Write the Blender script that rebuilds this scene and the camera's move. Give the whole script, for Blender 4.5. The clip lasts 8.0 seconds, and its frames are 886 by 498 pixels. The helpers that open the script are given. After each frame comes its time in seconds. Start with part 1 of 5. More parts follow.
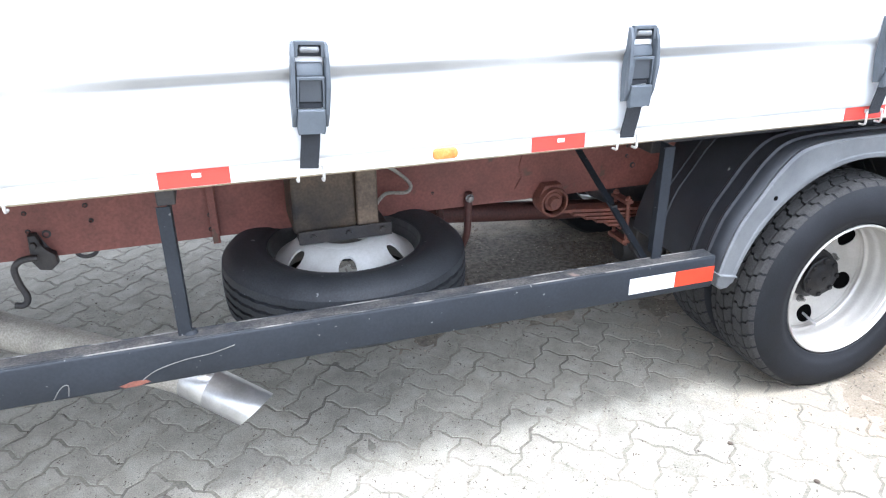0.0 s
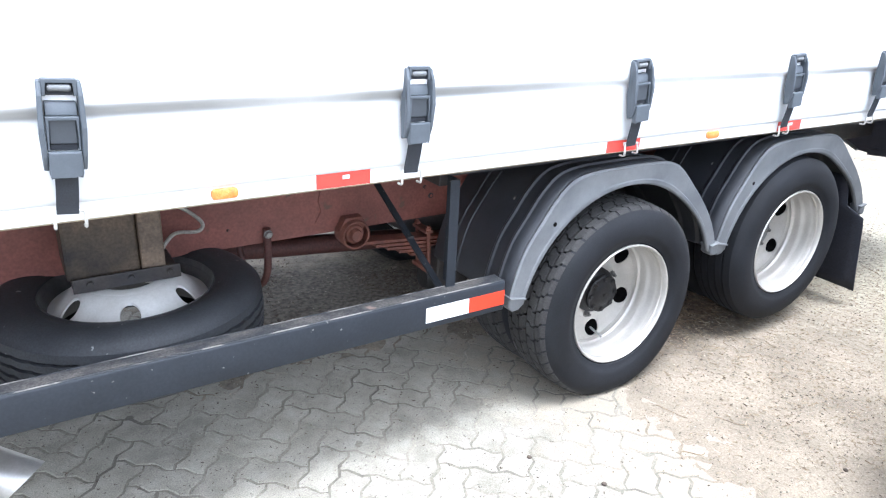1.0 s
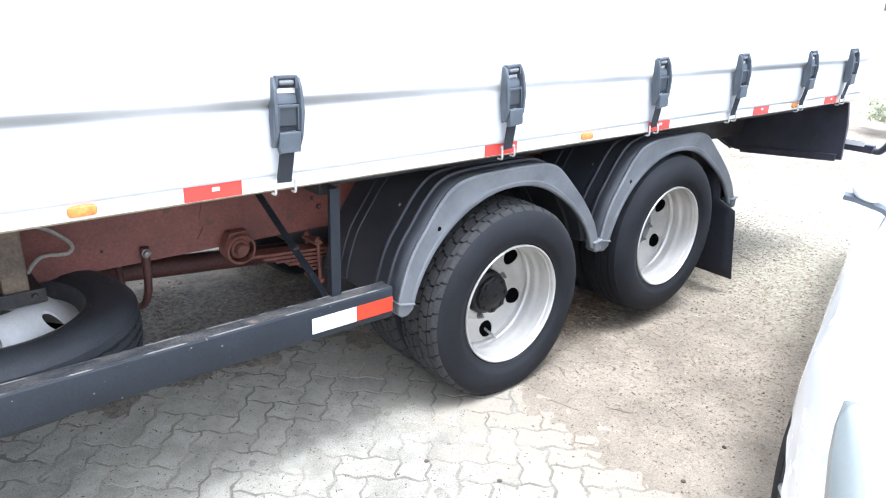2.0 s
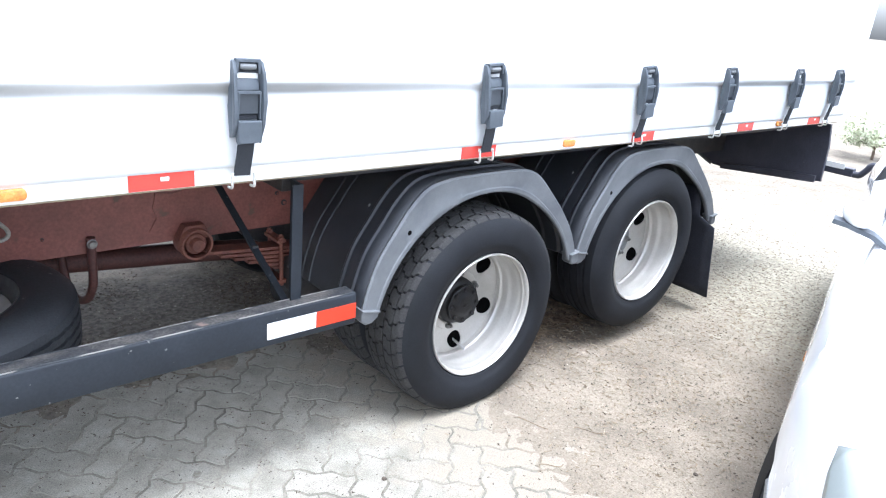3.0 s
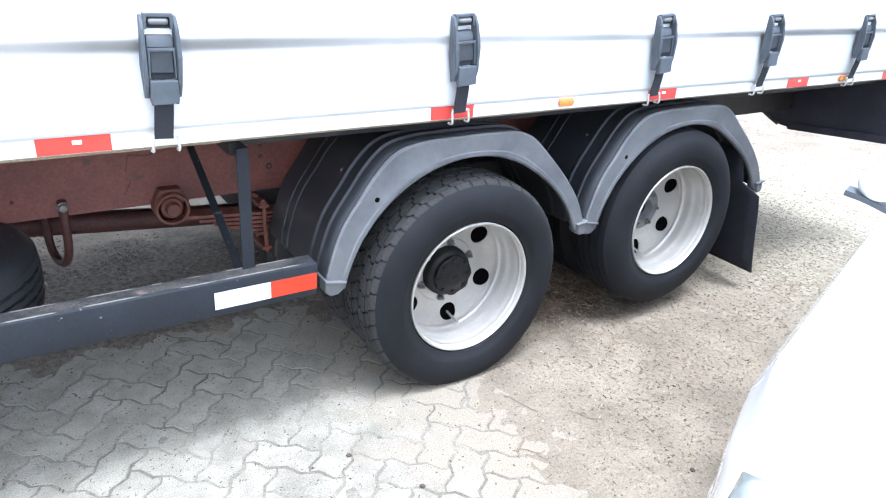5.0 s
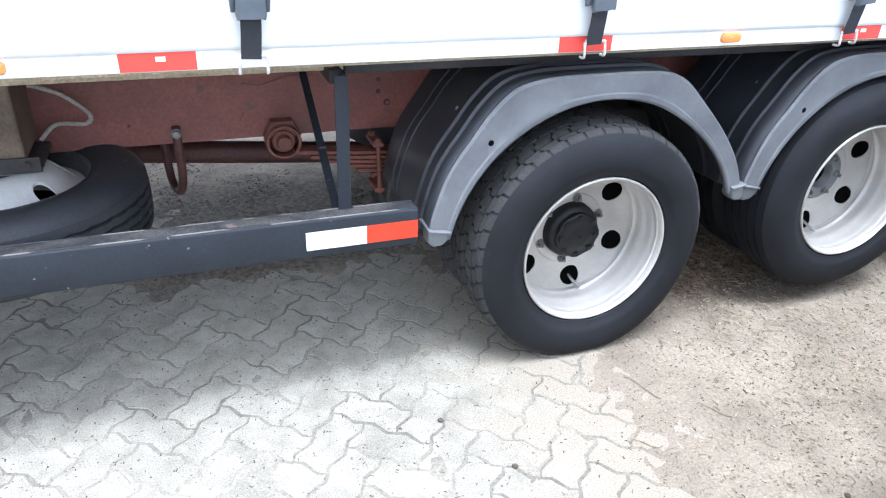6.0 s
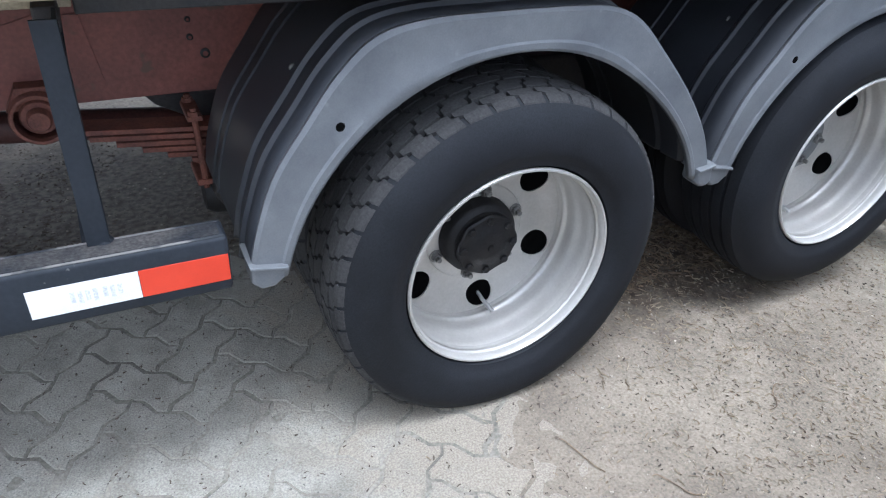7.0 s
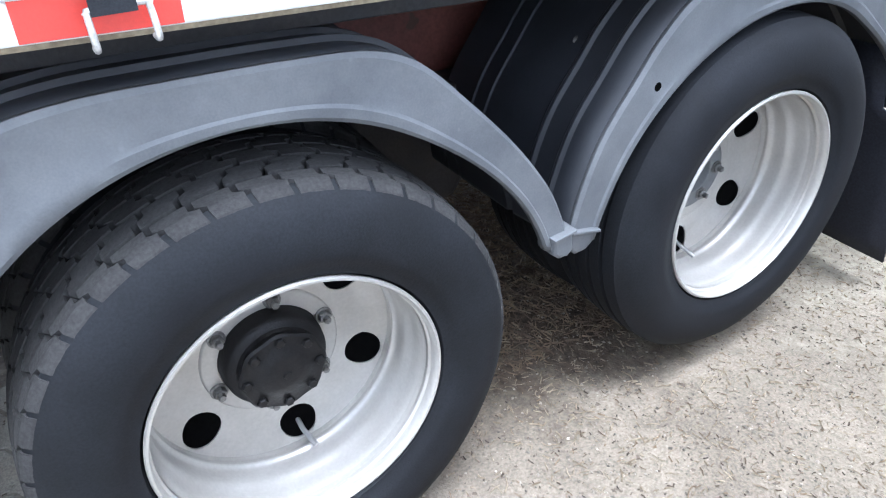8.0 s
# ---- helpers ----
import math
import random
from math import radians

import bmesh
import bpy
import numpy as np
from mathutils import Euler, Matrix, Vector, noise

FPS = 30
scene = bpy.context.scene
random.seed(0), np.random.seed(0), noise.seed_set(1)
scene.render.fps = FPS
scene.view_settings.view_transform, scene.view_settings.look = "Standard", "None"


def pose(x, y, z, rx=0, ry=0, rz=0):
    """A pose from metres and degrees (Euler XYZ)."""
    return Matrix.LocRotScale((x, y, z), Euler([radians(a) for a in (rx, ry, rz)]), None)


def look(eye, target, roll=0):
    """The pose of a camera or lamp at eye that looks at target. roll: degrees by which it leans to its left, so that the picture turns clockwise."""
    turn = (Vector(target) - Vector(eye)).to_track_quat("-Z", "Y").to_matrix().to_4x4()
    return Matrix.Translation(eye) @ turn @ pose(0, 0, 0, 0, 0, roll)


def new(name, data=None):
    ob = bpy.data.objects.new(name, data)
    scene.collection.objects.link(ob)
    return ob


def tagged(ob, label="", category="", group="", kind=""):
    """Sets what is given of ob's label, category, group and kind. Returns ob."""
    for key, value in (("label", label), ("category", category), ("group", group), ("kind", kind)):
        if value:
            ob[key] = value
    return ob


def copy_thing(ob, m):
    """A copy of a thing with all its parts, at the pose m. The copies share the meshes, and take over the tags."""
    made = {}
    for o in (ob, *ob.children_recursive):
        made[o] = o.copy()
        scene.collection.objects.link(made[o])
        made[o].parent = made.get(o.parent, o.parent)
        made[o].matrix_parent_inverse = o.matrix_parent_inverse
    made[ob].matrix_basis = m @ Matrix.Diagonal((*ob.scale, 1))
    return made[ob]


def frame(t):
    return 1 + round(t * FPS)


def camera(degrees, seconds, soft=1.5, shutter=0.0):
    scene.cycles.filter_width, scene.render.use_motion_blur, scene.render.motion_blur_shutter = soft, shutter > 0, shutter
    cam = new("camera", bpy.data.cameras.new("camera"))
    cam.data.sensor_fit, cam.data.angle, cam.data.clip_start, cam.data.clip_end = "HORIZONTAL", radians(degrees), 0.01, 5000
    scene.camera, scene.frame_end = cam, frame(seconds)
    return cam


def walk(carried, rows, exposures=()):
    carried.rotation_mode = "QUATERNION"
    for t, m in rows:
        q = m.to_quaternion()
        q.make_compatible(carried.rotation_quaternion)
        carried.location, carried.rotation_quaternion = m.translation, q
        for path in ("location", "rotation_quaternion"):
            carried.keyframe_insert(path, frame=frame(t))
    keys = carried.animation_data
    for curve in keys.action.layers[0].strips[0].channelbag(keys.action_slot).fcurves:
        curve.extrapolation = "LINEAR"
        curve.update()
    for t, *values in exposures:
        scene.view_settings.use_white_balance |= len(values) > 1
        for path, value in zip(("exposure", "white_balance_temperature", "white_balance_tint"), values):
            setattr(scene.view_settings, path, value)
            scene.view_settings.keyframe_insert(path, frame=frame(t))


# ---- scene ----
cam = camera(65.0, 8.0, soft=1.15)
PATH = [
    (0, (0.239, 0.145, 1.496), (0.811, 1.882, 0.686), -0.3),
    (0.2, (0.261, 0.136, 1.507), (0.912, 1.855, 0.72), 0.1),
    (0.5, (0.29, 0.127, 1.507), (1.047, 1.807, 0.73), 0.4),
    (1, (0.343, 0.104, 1.526), (1.356, 1.664, 0.792), 2.6),
    (1.5, (0.382, 0.077, 1.526), (1.532, 1.556, 0.825), 2.6),
    (2, (0.419, 0.029, 1.517), (1.631, 1.461, 0.825), 2.2),
    (2.2, (0.43, 0.024, 1.518), (1.668, 1.443, 0.842), 2.0),
    (3.3, (0.572, 0.175, 1.461), (1.86, 1.519, 0.731), 8.2),
    (3.5, (0.618, 0.196, 1.446), (1.915, 1.508, 0.673), 9.7),
    (4, (0.724, 0.148, 1.441), (1.897, 1.537, 0.607), 7.0),
    (4.5, (0.857, 0.044, 1.48), (1.873, 1.568, 0.676), 4.3),
    (4.7, (0.88, 0.01, 1.502), (1.928, 1.513, 0.701), 3.9),
    (5.8, (1.072, 0.056, 1.389), (1.824, 1.68, 0.497), 2.4),
    (6, (1.123, 0.144, 1.382), (1.755, 1.79, 0.437), 2.4),
    (6.2, (1.164, 0.279, 1.343), (1.822, 1.916, 0.402), 3.2),
    (6.5, (1.265, 0.481, 1.341), (2.013, 2.049, 0.351), 5.2),
    (7, (1.53, 0.733, 1.231), (2.317, 2.208, 0.134), 4.0),
    (7.2, (1.643, 0.826, 1.2), (2.442, 2.261, 0.059), 5.4),
    (7.5, (1.759, 0.904, 1.166), (2.527, 2.286, -0.059), 3.1),
    (7.8, (1.908, 0.954, 1.175), (2.809, 2.352, 0.064), 1.7),
    (8, (2.018, 0.954, 1.18), (2.893, 2.405, 0.117), -0.5),
]
UNITS = 0.84                      # metres in one unit of the plan; all places below are in plan units
EXPOSURES = [(0.0, 1.78, 5700, 10), (2.0, 1.62, 5650, 10), (4.5, 1.52, 5550, 10), (6.2, 1.52, 5500, 10), (6.6, 1.34, 5460, 10), (7.0, 0.92, 5400, 10), (7.5, 0.88, 5370, 10), (8.0, 1.50, 5400, 10)]
walk(cam, [(t, look(eye, target, roll)) for t, eye, target, roll in PATH], EXPOSURES)

# ---- world and light ----
SUN_EL, SUN_AZ = 79.0, 180.0     # degrees; azimuth clockwise from +y
world = bpy.data.worlds.new("world")
scene.world = world
world.use_nodes = True
wn = world.node_tree.nodes
sky = wn.new("ShaderNodeTexSky")
sky.sky_type, sky.sun_disc = "NISHITA", False
sky.sun_elevation, sky.sun_rotation = radians(SUN_EL), radians(SUN_AZ)
sky.air_density, sky.dust_density = 1.0, 4.0
wn["Background"].inputs["Strength"].default_value = 0.25
haze = wn.new("ShaderNodeHueSaturation")   # a pale, hazy sky
haze.inputs["Saturation"].default_value = 0.22
world.node_tree.links.new(sky.outputs["Color"], haze.inputs["Color"])
world.node_tree.links.new(haze.outputs["Color"], wn["Background"].inputs["Color"])
sun_data = bpy.data.lights.new("sun", "SUN")
sun_data.energy, sun_data.angle, sun_data.color = 1.18, radians(16), (1.0, 0.97, 0.93)
sun = new("sun", sun_data)
sun_dir = Vector((math.sin(radians(SUN_AZ)) * math.cos(radians(SUN_EL)), math.cos(radians(SUN_AZ)) * math.cos(radians(SUN_EL)), math.sin(radians(SUN_EL))))
sun.matrix_world = look(sun_dir * 30, (0, 0, 0))


# ---- materials ----
def material(name, base, rough=0.6, metal=0.0, second=None, scale=8.0, fine=90.0, bump=0.15, grain=0.25, spots=None, spot_scale=30.0, spot_cut=0.62, coat=0.0, per_piece=0.0, spec=0.5, lumps=0.0, lump_scale=30.0, dust=None):
    """A surface with two scales of variation: broad stains towards `second`, and fine grain; optional spots of a third colour."""
    m = bpy.data.materials.new(name)
    m.use_nodes = True
    nt = m.node_tree
    n, l = nt.nodes, nt.links
    b = n["Principled BSDF"]
    b.inputs["Roughness"].default_value, b.inputs["Metallic"].default_value = rough, metal
    b.inputs["Coat Weight"].default_value, b.inputs["Specular IOR Level"].default_value = coat, spec
    co = n.new("ShaderNodeTexCoord")
    big = n.new("ShaderNodeTexNoise")
    big.inputs["Scale"].default_value, big.inputs["Detail"].default_value, big.inputs["Roughness"].default_value = scale, 6, 0.62
    small = n.new("ShaderNodeTexNoise")
    small.inputs["Scale"].default_value, small.inputs["Detail"].default_value = fine, 4
    geo = n.new("ShaderNodeNewGeometry")
    for t in (big, small):
        l.new(geo.outputs["Position"], t.inputs["Vector"])
    ramp = n.new("ShaderNodeValToRGB")
    ramp.color_ramp.elements[0].position, ramp.color_ramp.elements[1].position = 0.36, 0.66
    second = second or tuple(c * 0.75 for c in base)
    ramp.color_ramp.elements[0].color, ramp.color_ramp.elements[1].color = (*second, 1), (*base, 1)
    l.new(big.outputs["Fac"], ramp.inputs["Fac"])
    mul = n.new("ShaderNodeMapRange")
    mul.inputs["From Min"].default_value, mul.inputs["From Max"].default_value = 0.3, 0.7
    mul.inputs["To Min"].default_value, mul.inputs["To Max"].default_value = 1 - grain, 1 + grain
    l.new(small.outputs["Fac"], mul.inputs["Value"])
    mix = n.new("ShaderNodeVectorMath")
    mix.operation = "MULTIPLY"
    l.new(ramp.outputs["Color"], mix.inputs[0])
    l.new(mul.outputs["Result"], mix.inputs[1])
    out = mix.outputs["Vector"]
    if per_piece:
        info = n.new("ShaderNodeObjectInfo")
        pr = n.new("ShaderNodeMapRange")
        pr.inputs["To Min"].default_value, pr.inputs["To Max"].default_value = 1 - per_piece, 1 + per_piece
        l.new(info.outputs["Random"], pr.inputs["Value"])
        mp = n.new("ShaderNodeVectorMath")
        mp.operation = "MULTIPLY"
        l.new(out, mp.inputs[0])
        l.new(pr.outputs["Result"], mp.inputs[1])
        out = mp.outputs["Vector"]
    if spots:
        sp = n.new("ShaderNodeTexNoise")
        sp.inputs["Scale"].default_value, sp.inputs["Detail"].default_value = spot_scale, 3
        l.new(geo.outputs["Position"], sp.inputs["Vector"])
        cut = n.new("ShaderNodeMapRange")
        cut.inputs["From Min"].default_value, cut.inputs["From Max"].default_value = spot_cut, spot_cut + 0.05
        l.new(sp.outputs["Fac"], cut.inputs["Value"])
        sm = n.new("ShaderNodeMix")
        sm.data_type = "RGBA"
        l.new(cut.outputs["Result"], sm.inputs["Factor"])
        l.new(out, sm.inputs["A"])
        sm.inputs["B"].default_value = (*spots, 1)
        out = sm.outputs["Result"]
    if dust:
        # wind-blown dust, thicker towards the open sand
        colour, x_from, x_to = dust
        dn = n.new("ShaderNodeTexNoise")
        dn.inputs["Scale"].default_value, dn.inputs["Detail"].default_value, dn.inputs["Roughness"].default_value = 5.0, 8, 0.7
        l.new(geo.outputs["Position"], dn.inputs["Vector"])
        sx = n.new("ShaderNodeSeparateXYZ")
        l.new(geo.outputs["Position"], sx.inputs["Vector"])
        along = n.new("ShaderNodeMapRange")
        along.inputs["From Min"].default_value, along.inputs["From Max"].default_value = x_from, x_to
        along.inputs["To Min"].default_value, along.inputs["To Max"].default_value = -0.12, 0.45
        l.new(sx.outputs["X"], along.inputs["Value"])
        add = n.new("ShaderNodeMath")
        l.new(dn.outputs["Fac"], add.inputs[0])
        l.new(along.outputs["Result"], add.inputs[1])
        dc = n.new("ShaderNodeMapRange")
        dc.inputs["From Min"].default_value, dc.inputs["From Max"].default_value = 0.48, 0.72
        l.new(add.outputs["Value"], dc.inputs["Value"])
        dm = n.new("ShaderNodeMix")
        dm.data_type = "RGBA"
        l.new(dc.outputs["Result"], dm.inputs["Factor"])
        l.new(out, dm.inputs["A"])
        dg = n.new("ShaderNodeVectorMath")
        dg.operation = "MULTIPLY"
        dg.inputs[0].default_value = colour
        l.new(mul.outputs["Result"], dg.inputs[1])
        l.new(dg.outputs["Vector"], dm.inputs["B"])
        out = dm.outputs["Result"]
    l.new(out, b.inputs["Base Color"])
    rr = n.new("ShaderNodeMapRange")
    rr.inputs["To Min"].default_value, rr.inputs["To Max"].default_value = max(0.02, rough - 0.12), min(1, rough + 0.12)
    l.new(big.outputs["Fac"], rr.inputs["Value"])
    l.new(rr.outputs["Result"], b.inputs["Roughness"])
    if bump:
        bp = n.new("ShaderNodeBump")
        bp.inputs["Strength"].default_value, bp.inputs["Distance"].default_value = bump, 0.004
        l.new(small.outputs["Fac"], bp.inputs["Height"])
        if lumps:
            lm = n.new("ShaderNodeTexNoise")
            lm.inputs["Scale"].default_value, lm.inputs["Detail"].default_value = lump_scale, 5
            l.new(geo.outputs["Position"], lm.inputs["Vector"])
            lb = n.new("ShaderNodeBump")
            lb.inputs["Strength"].default_value, lb.inputs["Distance"].default_value = lumps, 0.012
            l.new(lm.outputs["Fac"], lb.inputs["Height"])
            l.new(lb.outputs["Normal"], bp.inputs["Normal"])
        l.new(bp.outputs["Normal"], b.inputs["Normal"])
    return m


M_CURTAIN = material("curtain_white", (0.82, 0.83, 0.845), 0.5, second=(0.76, 0.775, 0.79), scale=2.5, fine=400, bump=0.05, grain=0.03)


def hem_shade(m, height, half, colour):
    """Paints the hem fold's grey shade into the curtain, in places strong, elsewhere faint."""
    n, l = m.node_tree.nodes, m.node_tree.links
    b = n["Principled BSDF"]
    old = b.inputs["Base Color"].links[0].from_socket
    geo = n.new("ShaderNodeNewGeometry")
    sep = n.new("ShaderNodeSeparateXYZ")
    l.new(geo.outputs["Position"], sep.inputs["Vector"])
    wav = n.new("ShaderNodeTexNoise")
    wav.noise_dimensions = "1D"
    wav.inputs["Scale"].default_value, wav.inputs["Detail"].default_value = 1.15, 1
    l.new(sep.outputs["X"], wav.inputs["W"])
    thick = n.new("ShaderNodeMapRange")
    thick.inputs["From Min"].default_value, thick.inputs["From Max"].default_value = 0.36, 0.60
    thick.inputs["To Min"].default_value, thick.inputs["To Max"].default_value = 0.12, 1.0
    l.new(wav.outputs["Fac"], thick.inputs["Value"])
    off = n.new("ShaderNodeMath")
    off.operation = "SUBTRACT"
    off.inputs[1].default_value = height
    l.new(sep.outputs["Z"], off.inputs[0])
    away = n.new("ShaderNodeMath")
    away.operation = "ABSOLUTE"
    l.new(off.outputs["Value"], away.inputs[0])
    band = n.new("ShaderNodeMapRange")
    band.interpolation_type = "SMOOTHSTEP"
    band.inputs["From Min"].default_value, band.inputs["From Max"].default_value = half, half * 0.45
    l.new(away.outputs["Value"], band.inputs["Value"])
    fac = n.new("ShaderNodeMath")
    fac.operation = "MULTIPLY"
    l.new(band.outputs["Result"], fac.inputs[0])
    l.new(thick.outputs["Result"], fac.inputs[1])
    # shading of the curtain's lower part, mixed into its colour as well
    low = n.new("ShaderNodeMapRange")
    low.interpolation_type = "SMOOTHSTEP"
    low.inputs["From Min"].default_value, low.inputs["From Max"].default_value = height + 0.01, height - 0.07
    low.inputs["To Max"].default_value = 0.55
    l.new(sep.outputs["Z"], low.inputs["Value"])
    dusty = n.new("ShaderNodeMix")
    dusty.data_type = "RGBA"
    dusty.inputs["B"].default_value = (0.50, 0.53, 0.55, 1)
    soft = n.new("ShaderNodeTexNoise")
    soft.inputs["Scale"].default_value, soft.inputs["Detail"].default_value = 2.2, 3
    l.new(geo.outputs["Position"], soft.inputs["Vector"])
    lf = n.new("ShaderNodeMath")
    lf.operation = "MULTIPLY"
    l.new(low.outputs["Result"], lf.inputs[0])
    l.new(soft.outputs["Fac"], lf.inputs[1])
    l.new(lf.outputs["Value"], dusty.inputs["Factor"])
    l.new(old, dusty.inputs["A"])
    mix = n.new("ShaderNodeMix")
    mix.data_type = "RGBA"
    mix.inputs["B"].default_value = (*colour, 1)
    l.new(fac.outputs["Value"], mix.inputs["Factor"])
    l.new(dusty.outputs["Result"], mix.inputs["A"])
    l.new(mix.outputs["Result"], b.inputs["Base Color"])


hem_shade(M_CURTAIN, 1.468 * UNITS, 0.024, (0.345, 0.350, 0.348))
M_RAIL_WHITE = material("white_rail_paint", (0.80, 0.80, 0.79), 0.4, second=(0.70, 0.69, 0.66), scale=6, fine=120, bump=0.05, grain=0.05)
M_WOOD = material("bed_floor_wood", (0.42, 0.36, 0.26), 0.8, second=(0.28, 0.23, 0.16), scale=9, fine=140, bump=0.3)
M_FRAME = material("oxide_red_paint", (0.205, 0.070, 0.054), 0.55, second=(0.140, 0.048, 0.038), scale=5, fine=110, bump=0.15, grain=0.18, spots=(0.10, 0.055, 0.04), spot_scale=14, spot_cut=0.66)
M_RUST = material("rusty_red_steel", (0.19, 0.068, 0.045), 0.75, second=(0.11, 0.042, 0.032), scale=16, fine=160, bump=0.4)
M_SHAFT = material("dark_red_shaft", (0.085, 0.032, 0.028), 0.6, scale=10, fine=120)
M_BAR = material("dark_grey_bar_paint", (0.020, 0.024, 0.031), 0.62, second=(0.014, 0.017, 0.022), scale=7, fine=130, bump=0.1, grain=0.12, spec=0.32, spots=(0.17, 0.165, 0.16), spot_scale=48, spot_cut=0.695)
M_WORN = material("worn_paint", (0.045, 0.047, 0.052), 0.6, second=(0.026, 0.03, 0.036), scale=18, fine=120, bump=0.2, spots=(0.19, 0.18, 0.17), spot_scale=9, spot_cut=0.50)
M_BARDUST = material("dust_on_dark_paint", (0.074, 0.069, 0.065), 0.85, second=(0.020, 0.022, 0.026), scale=16, fine=170, bump=0.3, grain=0.35, spec=0.25, spots=(0.17, 0.125, 0.108), spot_scale=8, spot_cut=0.66)
M_BLACK = material("black_steel", (0.022, 0.022, 0.025), 0.55, second=(0.035, 0.03, 0.028), scale=12, fine=150, bump=0.2)
# one fender plastic in two colours: shaded arch, then the lit skirt
M_FENDER = material("black_fender_plastic", (0.036, 0.039, 0.046), 0.48, second=(0.022, 0.024, 0.029), scale=7, fine=220, bump=0.06, grain=0.08)
M_SKIRT = material("weathered_grey_plastic", (0.165, 0.172, 0.178), 0.55, second=(0.100, 0.106, 0.114), scale=5.5, fine=300, bump=0.06, grain=0.07, spots=(0.20, 0.206, 0.21), spot_scale=16, spot_cut=0.70)
M_RUBBER = material("tyre_rubber", (0.0150, 0.0165, 0.0200), 0.72, spec=0.25, second=(0.0085, 0.0092, 0.0112), scale=6, fine=260, bump=0.14, grain=0.22)
M_TREAD = material("dusty_tread_rubber", (0.047, 0.046, 0.045), 0.85, spec=0.3, second=(0.034, 0.033, 0.033), scale=11, fine=200, bump=0.3)
M_SPARE = material("grey_dusty_rubber", (0.030, 0.033, 0.038), 0.65, spec=0.4, second=(0.018, 0.020, 0.024), scale=5, fine=180, bump=0.1, spots=(0.22, 0.22, 0.22), spot_scale=30, spot_cut=0.705)
M_RIM = material("silver_rim_paint", (0.53, 0.515, 0.485), 0.34, 0.35, second=(0.44, 0.42, 0.385), scale=6, fine=150, bump=0.05, grain=0.05)
M_SPARE_RIM = material("dull_silver_rim", (0.60, 0.60, 0.59), 0.45, 0.1, second=(0.47, 0.46, 0.44), scale=7, fine=150, bump=0.03, grain=0.05)
M_FLANGE = material("grey_hub_flange", (0.20, 0.21, 0.215), 0.5, 0.1, second=(0.14, 0.145, 0.15), scale=12, fine=150, bump=0.05, grain=0.06)
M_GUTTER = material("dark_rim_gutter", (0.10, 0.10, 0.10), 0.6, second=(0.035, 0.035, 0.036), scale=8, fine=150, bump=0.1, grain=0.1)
M_HUB = material("black_greasy_hub", (0.008, 0.008, 0.009), 0.5, spec=0.3, second=(0.014, 0.013, 0.013), scale=20, fine=160, bump=0.25)
M_NUT = material("steel_nut", (0.24, 0.235, 0.225), 0.4, 0.6, scale=30, fine=200)
M_STEEL = material("bright_exhaust_steel", (0.56, 0.56, 0.56), 0.34, 0.75, second=(0.40, 0.395, 0.385), scale=9, fine=180, bump=0.02, grain=0.05)
M_PIPE = material("dusty_exhaust_pipe", (0.40, 0.38, 0.33), 0.7, 0.1, second=(0.28, 0.26, 0.23), scale=9, fine=150)
M_BUCKLE = material("grey_buckle_plastic", (0.078, 0.091, 0.107), 0.5, second=(0.060, 0.071, 0.084), scale=20, fine=300, bump=0.05, grain=0.06)
M_LEVER = material("dark_grey_lever", (0.042, 0.049, 0.058), 0.5, second=(0.033, 0.039, 0.047), scale=20, fine=300, bump=0.05, grain=0.06)
M_STRAP = material("black_webbing", (0.028, 0.031, 0.038), 0.85, scale=30, fine=500, bump=0.4)
M_HOOK = material("zinc_hook", (0.70, 0.69, 0.66), 0.4, 0.5, scale=40, fine=200)
M_RED = material("red_reflector", (0.66, 0.060, 0.042), 0.35, second=(0.58, 0.050, 0.036), scale=12, fine=300, bump=0.05, grain=0.05)
M_ORANGE_RED = material("orange_red_tape", (0.62, 0.050, 0.020), 0.35, second=(0.56, 0.042, 0.017), scale=20, fine=600, bump=0.1, grain=0.08)
M_WHITE_TAPE = material("white_tape", (0.80, 0.80, 0.78), 0.35, second=(0.70, 0.70, 0.68), scale=16, fine=600, bump=0.1, grain=0.06)
M_PRINT = material("faded_grey_print", (0.56, 0.57, 0.58), 0.5, second=(0.66, 0.66, 0.66), scale=40, fine=300, bump=0.0)
M_AMBER = material("amber_lens", (0.68, 0.26, 0.055), 0.25, second=(0.56, 0.19, 0.04), scale=60, fine=300, bump=0.05, coat=0.5)
M_BLOCK = material("oily_brown_block", (0.105, 0.074, 0.048), 0.6, second=(0.012, 0.011, 0.011), scale=4.5, fine=120, bump=0.4, grain=0.3)
M_CHEEK = material("tan_carrier_cheek", (0.20, 0.145, 0.10), 0.7, second=(0.10, 0.075, 0.055), scale=9, fine=120, bump=0.3)
M_SCRATCH = material("bare_scratch", (0.13, 0.125, 0.12), 0.6, scale=18, fine=120)
M_FLAP = material("navy_black_rubber", (0.028, 0.030, 0.041), 0.7, second=(0.019, 0.021, 0.029), scale=5, fine=160, bump=0.15, spec=0.3)
# flap navy lightened for the rear parts: haze put into the colour
M_PANEL = material("navy_painted_steel", (0.058, 0.060, 0.082), 0.5, second=(0.036, 0.038, 0.054), scale=5, fine=160, bump=0.1, spots=(0.12, 0.12, 0.14), spot_scale=9, spot_cut=0.68)
# near-black without gloss: paints the darkness inside holes and recesses
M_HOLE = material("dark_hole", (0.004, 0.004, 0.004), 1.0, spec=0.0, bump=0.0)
M_CARPAINT = material("white_car_paint", (0.84, 0.85, 0.86), 0.25, second=(0.82, 0.83, 0.84), scale=2, fine=600, bump=0.0, grain=0.01, coat=0.8)
